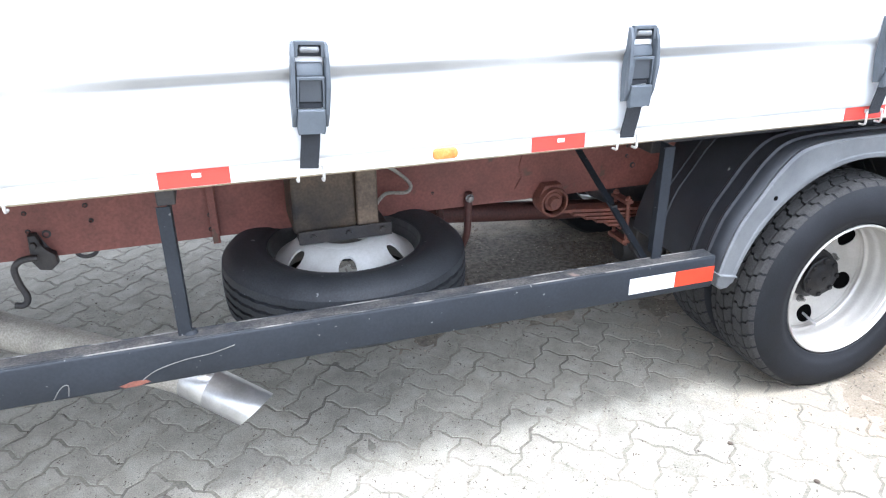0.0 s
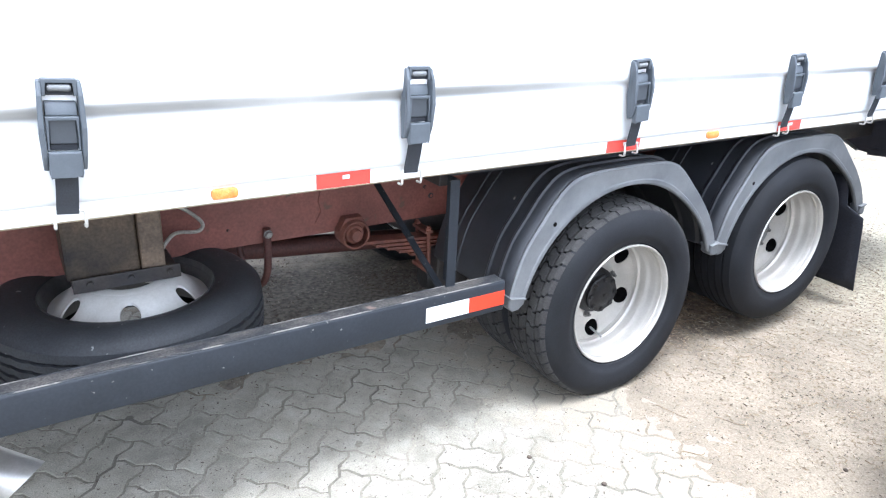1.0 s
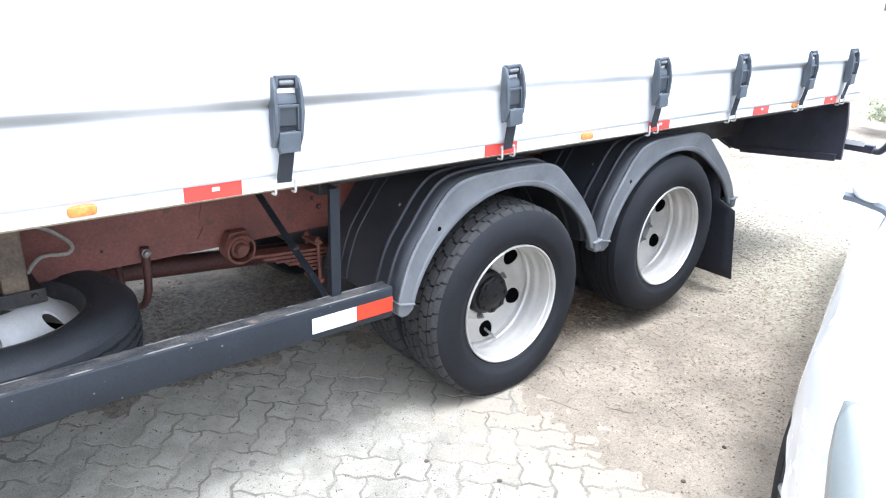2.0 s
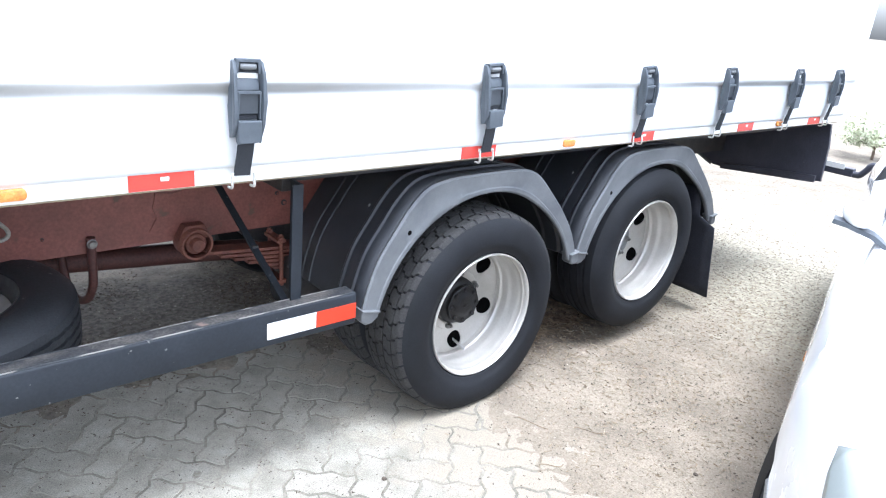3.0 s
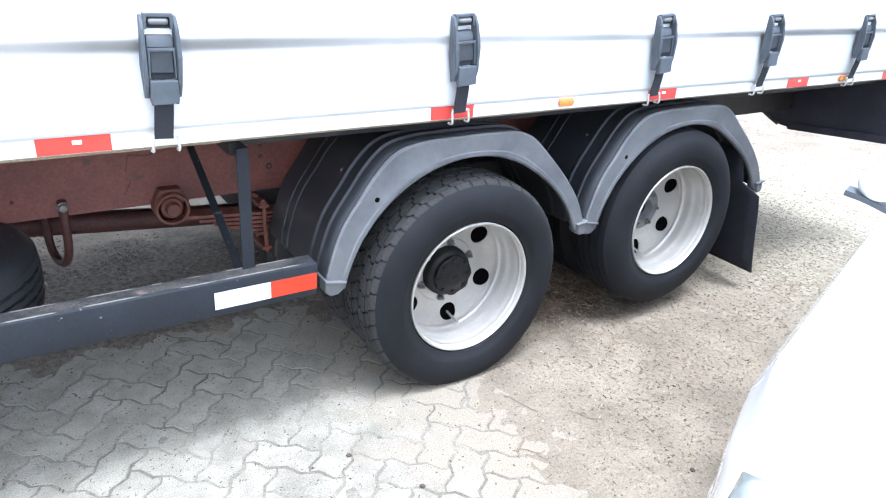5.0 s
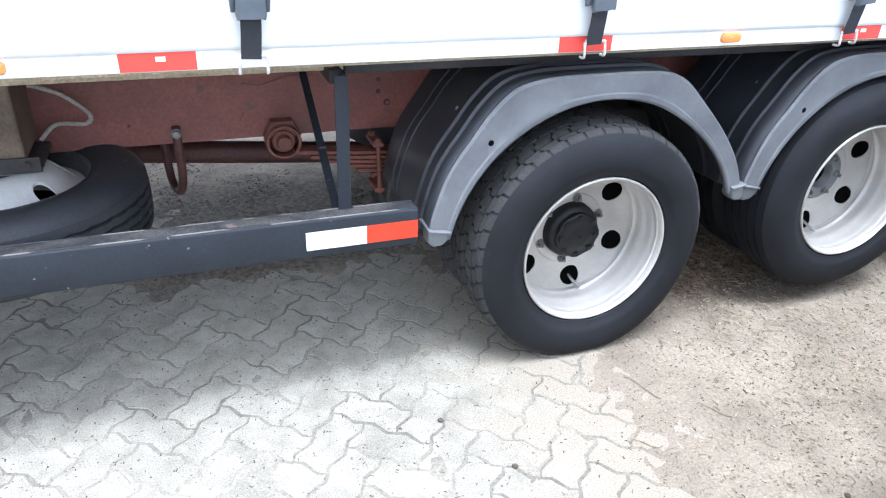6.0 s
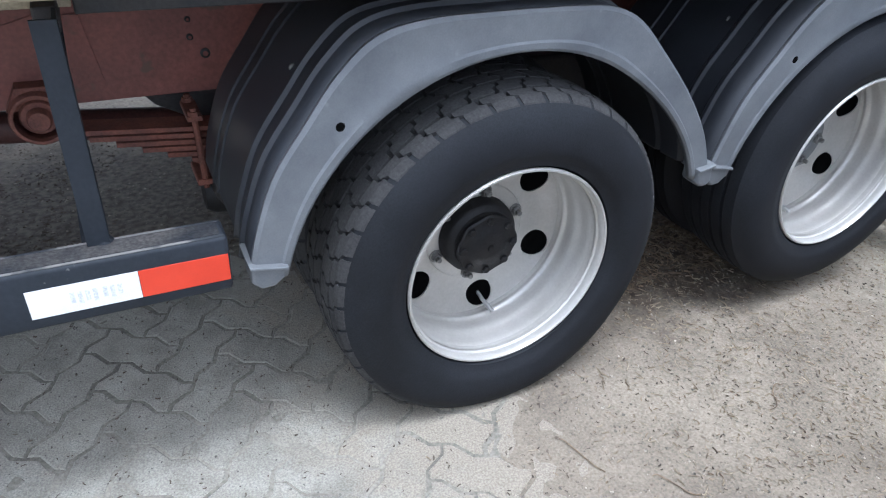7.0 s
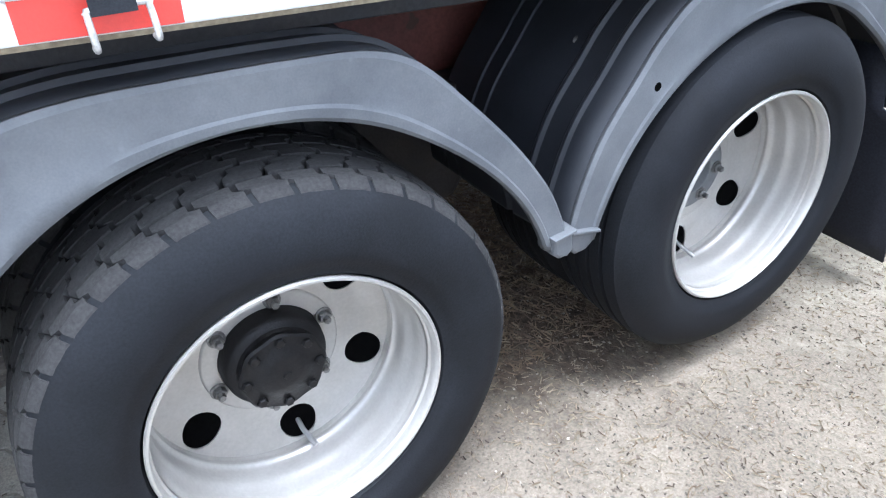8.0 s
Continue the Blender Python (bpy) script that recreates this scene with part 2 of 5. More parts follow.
M_CARDARK = material("black_car_trim", (0.03, 0.032, 0.036), 0.5, scale=10, fine=200)
M_LENS = material("headlight_lens", (0.30, 0.33, 0.325), 0.2, second=(0.28, 0.31, 0.305), scale=2, fine=100, coat=0.5, bump=0.0, grain=0.02)
M_ALLOY = material("alloy_wheel", (0.45, 0.46, 0.48), 0.35, 0.6, scale=10, fine=200)
M_BARK = material("bark", (0.16, 0.12, 0.09), 0.9, scale=8, fine=60, bump=0.6)
M_PALE_LEAF = material("dusty_pale_leaf", (0.46, 0.48, 0.33), 0.6, second=(0.34, 0.37, 0.24), scale=2, fine=30, bump=0.0)
M_PAVER = material("concrete_paver", (0.306, 0.288, 0.244), 0.9, second=(0.205, 0.191, 0.158), scale=9, fine=240, bump=0.6, grain=0.28, spots=(0.085, 0.077, 0.067), spot_scale=80, spot_cut=0.655, per_piece=0.07, lumps=0.3, lump_scale=18, dust=((0.262, 0.229, 0.180), 1.55, 2.45))
M_SAND = material("sandy_dirt", (0.262, 0.223, 0.171), 0.95, second=(0.166, 0.138, 0.105), scale=3.5, fine=150, bump=0.8, grain=0.24, spots=(0.125, 0.098, 0.072), spot_scale=75, spot_cut=0.63, lumps=0.9, lump_scale=28)


def ground_patch(m, centre, radii, colour, dark):
    """A patch of another tone, of a ragged outline, on the sand."""
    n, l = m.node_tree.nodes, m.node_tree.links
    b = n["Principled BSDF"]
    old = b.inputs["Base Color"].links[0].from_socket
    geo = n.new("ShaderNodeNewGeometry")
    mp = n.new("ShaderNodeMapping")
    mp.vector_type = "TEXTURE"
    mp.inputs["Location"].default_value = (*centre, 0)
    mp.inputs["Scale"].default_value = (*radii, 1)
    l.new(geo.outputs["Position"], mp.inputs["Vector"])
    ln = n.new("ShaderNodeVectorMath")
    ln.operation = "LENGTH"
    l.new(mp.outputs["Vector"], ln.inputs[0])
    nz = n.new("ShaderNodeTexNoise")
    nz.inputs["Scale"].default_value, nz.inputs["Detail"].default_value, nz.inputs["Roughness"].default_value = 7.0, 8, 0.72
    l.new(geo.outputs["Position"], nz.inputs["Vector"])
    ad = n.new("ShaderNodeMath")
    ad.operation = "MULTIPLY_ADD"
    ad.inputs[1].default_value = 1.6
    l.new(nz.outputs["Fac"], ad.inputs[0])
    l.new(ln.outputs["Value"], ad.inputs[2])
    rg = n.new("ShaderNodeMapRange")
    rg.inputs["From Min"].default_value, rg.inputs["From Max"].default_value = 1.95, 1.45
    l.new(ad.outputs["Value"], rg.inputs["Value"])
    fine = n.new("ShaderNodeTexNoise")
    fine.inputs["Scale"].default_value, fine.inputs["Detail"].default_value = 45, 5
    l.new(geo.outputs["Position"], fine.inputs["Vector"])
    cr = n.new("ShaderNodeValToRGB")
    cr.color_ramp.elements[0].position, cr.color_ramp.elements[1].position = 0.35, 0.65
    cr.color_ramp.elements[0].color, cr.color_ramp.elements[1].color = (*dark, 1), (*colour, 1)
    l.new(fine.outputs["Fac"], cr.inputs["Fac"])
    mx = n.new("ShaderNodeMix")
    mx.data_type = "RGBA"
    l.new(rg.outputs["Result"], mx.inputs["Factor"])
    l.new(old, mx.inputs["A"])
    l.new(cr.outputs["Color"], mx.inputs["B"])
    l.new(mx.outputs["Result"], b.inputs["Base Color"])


# far sand beyond the truck: its brightness is raised in the colour
ground_patch(M_SAND, (6.9 * UNITS, 1.9 * UNITS), (2.1, 1.7), (0.360, 0.326, 0.250), (0.225, 0.198, 0.148))
# dirt under the truck, darkened so its colour carries some of the shade
ground_patch(M_SAND, (1.60 * UNITS, 3.55 * UNITS), (1.25, 0.56), (0.165, 0.143, 0.113), (0.070, 0.059, 0.047))
# brown litter soil between the wheels
ground_patch(M_SAND, (3.62 * UNITS, 2.82 * UNITS), (0.58, 0.60), (0.145, 0.110, 0.075), (0.060, 0.045, 0.033))
M_DIRT = material("joint_dirt", (0.270, 0.249, 0.206), 0.95, second=(0.112, 0.101, 0.082), scale=3.0, fine=120, bump=0.8, grain=0.25)
M_STRAW = material("dry_straw", (0.36, 0.30, 0.21), 0.9, second=(0.16, 0.12, 0.08), scale=20, fine=60, bump=0.0)
M_BROWN_STRAW = material("brown_rotten_straw", (0.26, 0.19, 0.12), 0.9, second=(0.10, 0.072, 0.05), scale=20, fine=60, bump=0.0)
M_GRIT = material("sand_grit", (0.30, 0.262, 0.21), 0.9, second=(0.14, 0.12, 0.095), scale=45, fine=200, bump=0.2)
_n, _l = M_GRIT.node_tree.nodes, M_GRIT.node_tree.links
_g, _t, _m = _n.new("ShaderNodeNewGeometry"), _n.new("ShaderNodeMapRange"), _n.new("ShaderNodeVectorMath")
_m.operation = "MULTIPLY"
_t.inputs["To Min"].default_value, _t.inputs["To Max"].default_value = 0.50, 1.55
_l.new(_g.outputs["Random Per Island"], _t.inputs["Value"])
_l.new(_n["Principled BSDF"].inputs["Base Color"].links[0].from_socket, _m.inputs[0])
_l.new(_t.outputs["Result"], _m.inputs[1])
_l.new(_m.outputs["Vector"], _n["Principled BSDF"].inputs["Base Color"])
M_LITTER = material("dark_litter", (0.11, 0.085, 0.06), 0.9, second=(0.06, 0.045, 0.035), scale=20, fine=60, bump=0.0)
M_GLASS = bpy.data.materials.new("car_glass")
M_GLASS.use_nodes = True
_b = M_GLASS.node_tree.nodes["Principled BSDF"]
_b.inputs["Base Color"].default_value = (0.30, 0.33, 0.35, 1)
_b.inputs["Roughness"].default_value = 0.04
_b.inputs["Coat Weight"].default_value = 1.0


# ---- mesh helpers ----
def link(name, bm, mat, parent=None, label="", smooth=False, sharp=35):
    me = bpy.data.meshes.new(name)
    bmesh.ops.recalc_face_normals(bm, faces=bm.faces)
    if smooth:
        for f in bm.faces:
            f.smooth = True
        for e in bm.edges:
            if len(e.link_faces) == 2 and e.calc_face_angle(0) > radians(sharp):
                e.smooth = False
    bm.to_mesh(me)
    bm.free()
    me.materials.append(mat)
    ob = new(name, me)
    if parent:
        ob.parent = parent
    if label:
        ob["label"] = label
    return ob


def part(name, bm, mat, parent, label="", smooth=False, sharp=35):
    return link(name, bm, mat, parent, label, smooth, sharp)


def empty(name, at=(0, 0, 0), parent=None):
    ob = new(name)
    ob.empty_display_size = 0.2
    ob.location = at
    if parent:
        ob.parent = parent
    return ob


def box(bm, x0, x1, y0, y1, z0, z1, bev=0.0, seg=2):
    v = [bm.verts.new((x, y, z)) for x in (x0, x1) for y in (y0, y1) for z in (z0, z1)]
    fs = [bm.faces.new([v[i] for i in q]) for q in ((0, 1, 3, 2), (4, 6, 7, 5), (0, 4, 5, 1), (2, 3, 7, 6), (0, 2, 6, 4), (1, 5, 7, 3))]
    if bev:
        es = list({e for f in fs for e in f.edges})
        bmesh.ops.bevel(bm, geom=es, offset=bev, segments=seg, affect="EDGES", profile=0.5)
    return bm


def boxed(x0, x1, y0, y1, z0, z1, bev=0.004):
    return box(bmesh.new(), x0, x1, y0, y1, z0, z1, bev)


def prism(pts, d0, d1, axis="y", bev=0.0, bm=None):
    """A flat outline, given in the two other axes, pushed out from d0 to d1 along axis."""
    bm = bm or bmesh.new()

    def at(p, d):
        return {"y": (p[0], d, p[1]), "x": (d, p[0], p[1]), "z": (p[0], p[1], d)}[axis]
    a = [bm.verts.new(at(p, d0)) for p in pts]
    b = [bm.verts.new(at(p, d1)) for p in pts]
    n = len(pts)
    fs = [bm.faces.new(a), bm.faces.new(b[::-1])]
    fs += [bm.faces.new((a[i], b[i], b[(i + 1) % n], a[(i + 1) % n])) for i in range(n)]
    if bev:
        es = [e for e in fs[0].edges] + [e for e in fs[1].edges]
        bmesh.ops.bevel(bm, geom=es, offset=bev, segments=2, affect="EDGES", profile=0.5)
    return bm


def lathe(profile, n=64, axis="y", bm=None, closed=False, centre=(0, 0, 0)):
    """Turns (radius, along) pairs about an axis."""
    bm = bm or bmesh.new()
    rings = []
    for r, a in profile:
        ring = []
        for i in range(n if r > 1e-5 else 1):
            t = 2 * math.pi * i / n
            c, s = r * math.cos(t), r * math.sin(t)
            p = {"y": (c, a, s), "z": (c, s, a), "x": (a, c, s)}[axis]
            ring.append(bm.verts.new(Vector(p) + Vector(centre)))
        rings.append(ring)
    pairs = list(zip(rings, rings[1:])) + ([(rings[-1], rings[0])] if closed else [])
    for p, q in pairs:
        for i in range(n):
            j = (i + 1) % n
            quad = [p[i % len(p)], p[j % len(p)], q[j % len(q)], q[i % len(q)]]
            quad = list(dict.fromkeys(quad))
            if len(quad) > 2:
                bm.faces.new(quad)
    return bm


def smooth_path(pts, steps=6):
    pts = [Vector(p) for p in pts]
    out = []
    for i in range(len(pts) - 1):
        p0, p1, p2, p3 = pts[max(i - 1, 0)], pts[i], pts[i + 1], pts[min(i + 2, len(pts) - 1)]
        for k in range(steps):
            t = k / steps
            out.append(0.5 * ((2 * p1) + (p2 - p0) * t + (2 * p0 - 5 * p1 + 4 * p2 - p3) * t * t + (3 * p1 - p0 - 3 * p2 + p3) * t ** 3))
    return out + [pts[-1]]


def tube(pts, r, n=12, bm=None, flat=None, cap=True):
    """A tube along pts; r a number or one for each point. flat: (half width, half thickness) for a strip, its width along the world's x."""
    bm = bm or bmesh.new()
    pts = [Vector(p) for p in pts]
    rings = []
    side = None
    for i, p in enumerate(pts):
        d = (pts[min(i + 1, len(pts) - 1)] - pts[max(i - 1, 0)]).normalized()
        if side is None:
            side = d.orthogonal().normalized() if not flat else Vector((1, 0, 0))
        side = (side - d * side.dot(d)).normalized()
        up = d.cross(side)
        rr = r[i] if isinstance(r, (list, tuple)) else r
        if flat:
            w, h = flat
            ring = [bm.verts.new(p + side * a * w + up * b * h) for a, b in ((-1, -1), (1, -1), (1, 1), (-1, 1))]
        else:
            ring = [bm.verts.new(p + (side * math.cos(t) + up * math.sin(t)) * rr) for t in (2 * math.pi * k / n for k in range(n))]
        rings.append(ring)
    for p, q in zip(rings, rings[1:]):
        m = len(p)
        for i in range(m):
            bm.faces.new((p[i], p[(i + 1) % m], q[(i + 1) % m], q[i]))
    if cap:
        bm.faces.new(rings[0][::-1])
        bm.faces.new(rings[-1])
    return bm


# ---- ground ----
def lump(x, y, s, k=0):
    return noise.noise(Vector((x * s, y * s, 3.7 * k)))


def ramp01(a, b, v):
    t = max(0.0, min(1.0, (v - a) / (b - a)))
    return t * t * (3 - 2 * t)


PAVE_END = 2.95                   # the paving runs under the sand about here


def sand_edge(x, y):
    """0 on the open paving, 1 where sand and dirt cover it: past the paving's end, and in patches under the truck's middle."""
    wave = 0.30 * lump(x, y, 1.7) + 0.16 * lump(x, y, 6.0, 1)
    end = ramp01(PAVE_END - 0.35, PAVE_END + 0.45, x + wave - 0.10 * (y - 1.6))
    drift = ramp01(2.80, 3.35, y + wave + 0.12 * lump(x, y, 9.0, 6)) * ramp01(0.55, 1.45, x + wave)
    return max(end, drift * (0.66 + 0.30 * lump(x, y, 5.0, 8) + 0.12 * lump(x, y, 17.0, 9)))


def ground_height(x, y):
    s = sand_edge(x, y)
    return -0.0022 + s * 0.0101 + s * 0.008 * lump(x, y, 4.0, 2) + 0.002 * lump(x, y, 22.0, 4) + s * 0.003 * lump(x, y, 13.0, 5)


def spread(lo, hi, step, far):
    vals = list(np.arange(lo, hi + 1e-6, step))
    d = step
    while vals[-1] < far:
        d *= 1.35
        vals.append(vals[-1] + d)
    d = step
    while vals[0] > -far:
        d *= 1.35
        vals.insert(0, vals[0] - d)
    return vals


gx, gy = spread(-1.2, 7.0, 0.03, 900), spread(-0.6, 5.4, 0.03, 900)
gverts = [(x, y, ground_height(x, y) if abs(x) < 40 and abs(y) < 40 else 0.0) for y in gy for x in gx]
nx = len(gx)
gfaces = [(j * nx + i, j * nx + i + 1, (j + 1) * nx + i + 1, (j + 1) * nx + i) for j in range(len(gy) - 1) for i in range(nx - 1)]
gme = bpy.data.meshes.new("ground")
gme.from_pydata(gverts, [], gfaces)
gme.polygons.foreach_set("use_smooth", [True] * len(gme.polygons))
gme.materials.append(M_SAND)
gme.materials.append(M_DIRT)
for poly, f in zip(gme.polygons, gfaces):
    x, y, _ = gverts[f[0]]
    if -4.4 < x < 3.4 and -2.0 < y < 5.9 and sand_edge(x, y) < 0.04:
        poly.material_index = 1
ground = tagged(new("ground", gme), "pale sandy dirt ground strewn with straw and twigs", "ground", kind="structure")

# ---- truck ----
truck = tagged(empty("truck", (0, 0, 0)), "white curtain-sided cargo truck with oxide-red chassis and dark fenders", "truck")
SIDE_Y = 2.048                    # the near face of the bed's edge
FAR_Y = 4.80
TAIL_X, NOSE_X = 6.12, -3.2

# body: curtain, bed edge, floor, roof and ends
def curtain_offset(x, z):
    hem = 1.472 + 0.004 * math.sin(x * 1.3)
    full = 0.55 + 0.45 * math.cos((x - 0.55) * 2 * math.pi / 4.0) * 0.6 + 0.5 * noise.noise(Vector((x * 0.8, 2.0, 0)))
    up = ramp01(hem - 0.022, hem + 0.008, z) * (0.012 + 0.026 * max(0.0, min(1.0, full)))
    belly = 0.014 * math.sin(math.pi * max(0, min(1, (z - 1.24) / 0.23))) * (0.6 + 0.4 * noise.noise(Vector((x * 1.5, 0, 5))))
    sag = 0.010 * noise.noise(Vector((x * 1.1, z * 0.6, 9.0))) * ramp01(1.25, 1.5, z)
    return up + belly + sag


def side_sheet(xs, zs, y, sign):
    bm = bmesh.new()
    grid = [[bm.verts.new((x, y - sign * curtain_offset(x, z), z)) for x in xs] for z in zs]
    for a, b in zip(grid, grid[1:]):
        for i in range(len(xs) - 1):
            bm.faces.new((a[i], a[i + 1], b[i + 1], b[i]))
    return bm


xs = list(np.arange(NOSE_X, TAIL_X - 0.02, 0.06)) + [TAIL_X - 0.02]
zs = [1.236, 1.250, 1.28, 1.32, 1.36, 1.40, 1.43, 1.444, 1.450, 1.455, 1.460, 1.465, 1.470, 1.475, 1.480, 1.486, 1.50, 1.54, 1.60] + list(np.arange(1.75, 4.06, 0.15)) + [4.1]
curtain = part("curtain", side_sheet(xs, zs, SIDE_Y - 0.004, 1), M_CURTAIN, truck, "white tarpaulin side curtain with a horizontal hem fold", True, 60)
sol = curtain.modifiers.new("thick", "SOLIDIFY")
sol.thickness, sol.offset = 0.003, 0
far_curtain = part("curtain", side_sheet(xs[::4] + [xs[-1]], zs[::3] + [4.1], FAR_Y + 0.004, -1), M_CURTAIN, truck, "white tarpaulin side curtain", True, 60)
sol = far_curtain.modifiers.new("thick", "SOLIDIFY")
sol.thickness, sol.offset = 0.003, 0
part("bed_edge", boxed(NOSE_X, TAIL_X, SIDE_Y, SIDE_Y + 0.035, 1.186, 1.244, 0.004), M_RAIL_WHITE, truck, "white painted bed edge rail")
part("bed_edge", boxed(NOSE_X, TAIL_X, FAR_Y - 0.035, FAR_Y, 1.186, 1.244, 0.004), M_RAIL_WHITE, truck)
part("bed_sill", boxed(NOSE_X, 1.80, 2.30, 2.345, 1.106, 1.1700, 0.003), M_WOOD, truck, "bare wooden sill")
part("bed_sill", boxed(1.802, TAIL_X, 2.29, 2.345, 1.095, 1.1700, 0.003), M_BLACK, truck)
part("bed_floor", boxed(NOSE_X, TAIL_X, SIDE_Y + 0.037, FAR_Y - 0.037, 1.1705, 1.1855, 0.003), M_WOOD, truck, "bare wooden bed floor edge")
part("roof", boxed(NOSE_X, TAIL_X, SIDE_Y - 0.03, FAR_Y + 0.03, 4.1, 4.20, 0.02), M_CURTAIN, truck)
part("front_wall", boxed(NOSE_X - 0.05, NOSE_X - 0.002, SIDE_Y, FAR_Y, 1.19, 4.098), M_RAIL_WHITE, truck)
part("rear_door", boxed(TAIL_X + 0.002, TAIL_X + 0.04, SIDE_Y, FAR_Y, 1.19, 4.098), M_RAIL_WHITE, truck)

# chassis
def channel(y0, y1, z0, z1, x0, x1, t=0.009):
    """A C-shaped rail: web at y0, flanges towards y1."""
    s = 1 if y1 > y0 else -1
    pts = [(y0, z0), (y1, z0), (y1, z0 + t), (y0 + s * t, z0 + t), (y0 + s * t, z1 - t), (y1, z1 - t), (y1, z1), (y0, z1)]
    return prism(pts, x0, x1, "x")


RAIL_Y = 2.85
part("frame_rail", channel(RAIL_Y, RAIL_Y + 0.075, 0.7215, 1.02, NOSE_X, 4.55), M_FRAME, truck, "oxide-red steel frame rail")
part("rail_extension", channel(RAIL_Y + 0.002, RAIL_Y + 0.073, 0.80, 1.015, 4.552, 6.07), M_BLACK, truck, "black rear rail extension")
part("frame_rail", channel(3.86, 3.785, 0.7215, 1.02, NOSE_X, 6.0), M_FRAME, truck)
part("subframe_rail", boxed(NOSE_X, 4.55, RAIL_Y + 0.004, RAIL_Y + 0.07, 1.022, 1.10, 0.003), M_FRAME, truck)
part("subframe_rail", boxed(NOSE_X, 6.0, 3.79, 3.856, 1.022, 1.10, 0.003), M_FRAME, truck)
for x in np.arange(-2.9, 6.0, 0.62):
    part("floor_beam", boxed(x, x + 0.06, RAIL_Y - 0.12, FAR_Y - 0.05, 1.101, 1.157, 0.003), M_FRAME, truck)
for x in (-1.2, 0.95, 2.15, 3.3, 4.6, 5.8):
    part("cross_member", boxed(x, x + 0.07, RAIL_Y + 0.08, 3.78, 0.80, 1.0, 0.004), M_FRAME, truck)
for x, z, r in ((-0.41, 0.898, 0.009), (-0.412, 0.828, 0.009), (-0.355, 0.812, 0.016), (-0.21, 0.906, 0.009), (-0.20, 0.845, 0.009), (0.214, 0.815, 0.009), (0.211, 0.756, 0.009), (2.058, 0.921, 0.008), (2.058, 0.874, 0.009), (2.093, 0.827, 0.014), (1.12, 0.80, 0.006)):
    part("bolt", lathe([(r * 0.55, -0.007), (r * 0.95, -0.005), (r, 0.0)], 10, "y", centre=(x, RAIL_Y - 0.0002, z)), M_BLACK, truck)
# a slim angle on the rail beside the front post
part("rail_bracket", boxed(0.214, 0.242, RAIL_Y - 0.035, RAIL_Y - 0.001, 0.705, 0.98, 0.003), M_FRAME, truck)
part("rail_ring", tube([(-0.243 + 0.036 * math.cos(t), RAIL_Y + 0.03, 0.718 + 0.026 * math.sin(t)) for t in (math.pi * k / 8 - math.pi for k in range(9))], 0.008, 8), M_BLACK, truck, "", True)
# weld patch round the spring hanger
part("hanger_plate", prism([(1.50, 0.775), (1.53, 0.83), (1.515, 0.87), (1.53, 0.935), (1.60, 0.925), (1.70, 0.955), (1.80, 0.95), (1.83, 0.775)], RAIL_Y - 0.006, RAIL_Y - 0.0005, "y"), M_FRAME, truck)

# spring eye and leaves
SPRING_Y = 2.796
eye_at = (1.662, 0, 0.718)
part("spring_hanger", lathe([(0.057, SPRING_Y - 0.004), (0.057, SPRING_Y - 0.03), (0.064, SPRING_Y - 0.03), (0.068, SPRING_Y - 0.024), (0.068, SPRING_Y + 0.06), (0.04, SPRING_Y + 0.06)], 40, "y", centre=eye_at), M_RUST, truck, "rusty round spring hanger", True)
part("spring_hanger_web", prism([(1.622, 0.795), (1.702, 0.795), (1.735, 0.735), (1.592, 0.735)], SPRING_Y - 0.004, SPRING_Y + 0.050, "y", 0.004), M_RUST, truck)
part("spring_bushing", lathe([(0.0, SPRING_Y - 0.042), (0.024, SPRING_Y - 0.042), (0.028, SPRING_Y - 0.036), (0.029, SPRING_Y - 0.014), (0.041, SPRING_Y - 0.014), (0.045, SPRING_Y - 0.008), (0.045, SPRING_Y + 0.02)], 32, "y", centre=eye_at), M_RUST, truck, "", True)
for k in range(6):
    z0 = 0.672 - 0.019 * k
    x0 = 1.70 + 0.062 * k
    pts = [(x0 + (3.62 - 0.05 * k - x0) * i / 14, SPRING_Y + 0.015, z0 - 0.055 * math.sin(math.pi * min(1, (x0 + (3.62 - x0) * i / 14 - 1.70) / 1.92))) for i in range(15)]
    bm = bmesh.new()
    rows = []
    for p in pts:
        rows.append([bm.verts.new((p[0], p[1] + a, p[2] + b)) for a, b in ((-0.04, -0.0065), (0.04, -0.0065), (0.04, 0.0065), (-0.04, 0.0065))])
    for a, b in zip(rows, rows[1:]):
        for i in range(4):
            bm.faces.new((a[i], a[(i + 1) % 4], b[(i + 1) % 4], b[i]))
    bm.faces.new(rows[0][::-1])
    bm.faces.new(rows[-1])
    part("spring_leaf", bm, M_RUST, truck)
for dy in (-0.045, 0.062):
    part("clip_rod", tube([(2.028, SPRING_Y + dy, 0.712), (2.036, SPRING_Y + dy, 0.47)], 0.009, 8), M_RUST, truck, "", True)
part("spring_clip", boxed(2.008, 2.050, SPRING_Y - 0.056, SPRING_Y + 0.075, 0.676, 0.692, 0.004), M_RUST, truck)
part("spring_clip", boxed(2.012, 2.058, SPRING_Y - 0.056, SPRING_Y + 0.075, 0.480, 0.500, 0.004), M_RUST, truck)
for dy in (-0.045, 0.062):
    part("clip_nut", lathe([(0.0, 0.012), (0.015, 0.012), (0.016, 0.0)], 6, "z", centre=(2.028, SPRING_Y + dy, 0.692)), M_RUST, truck)
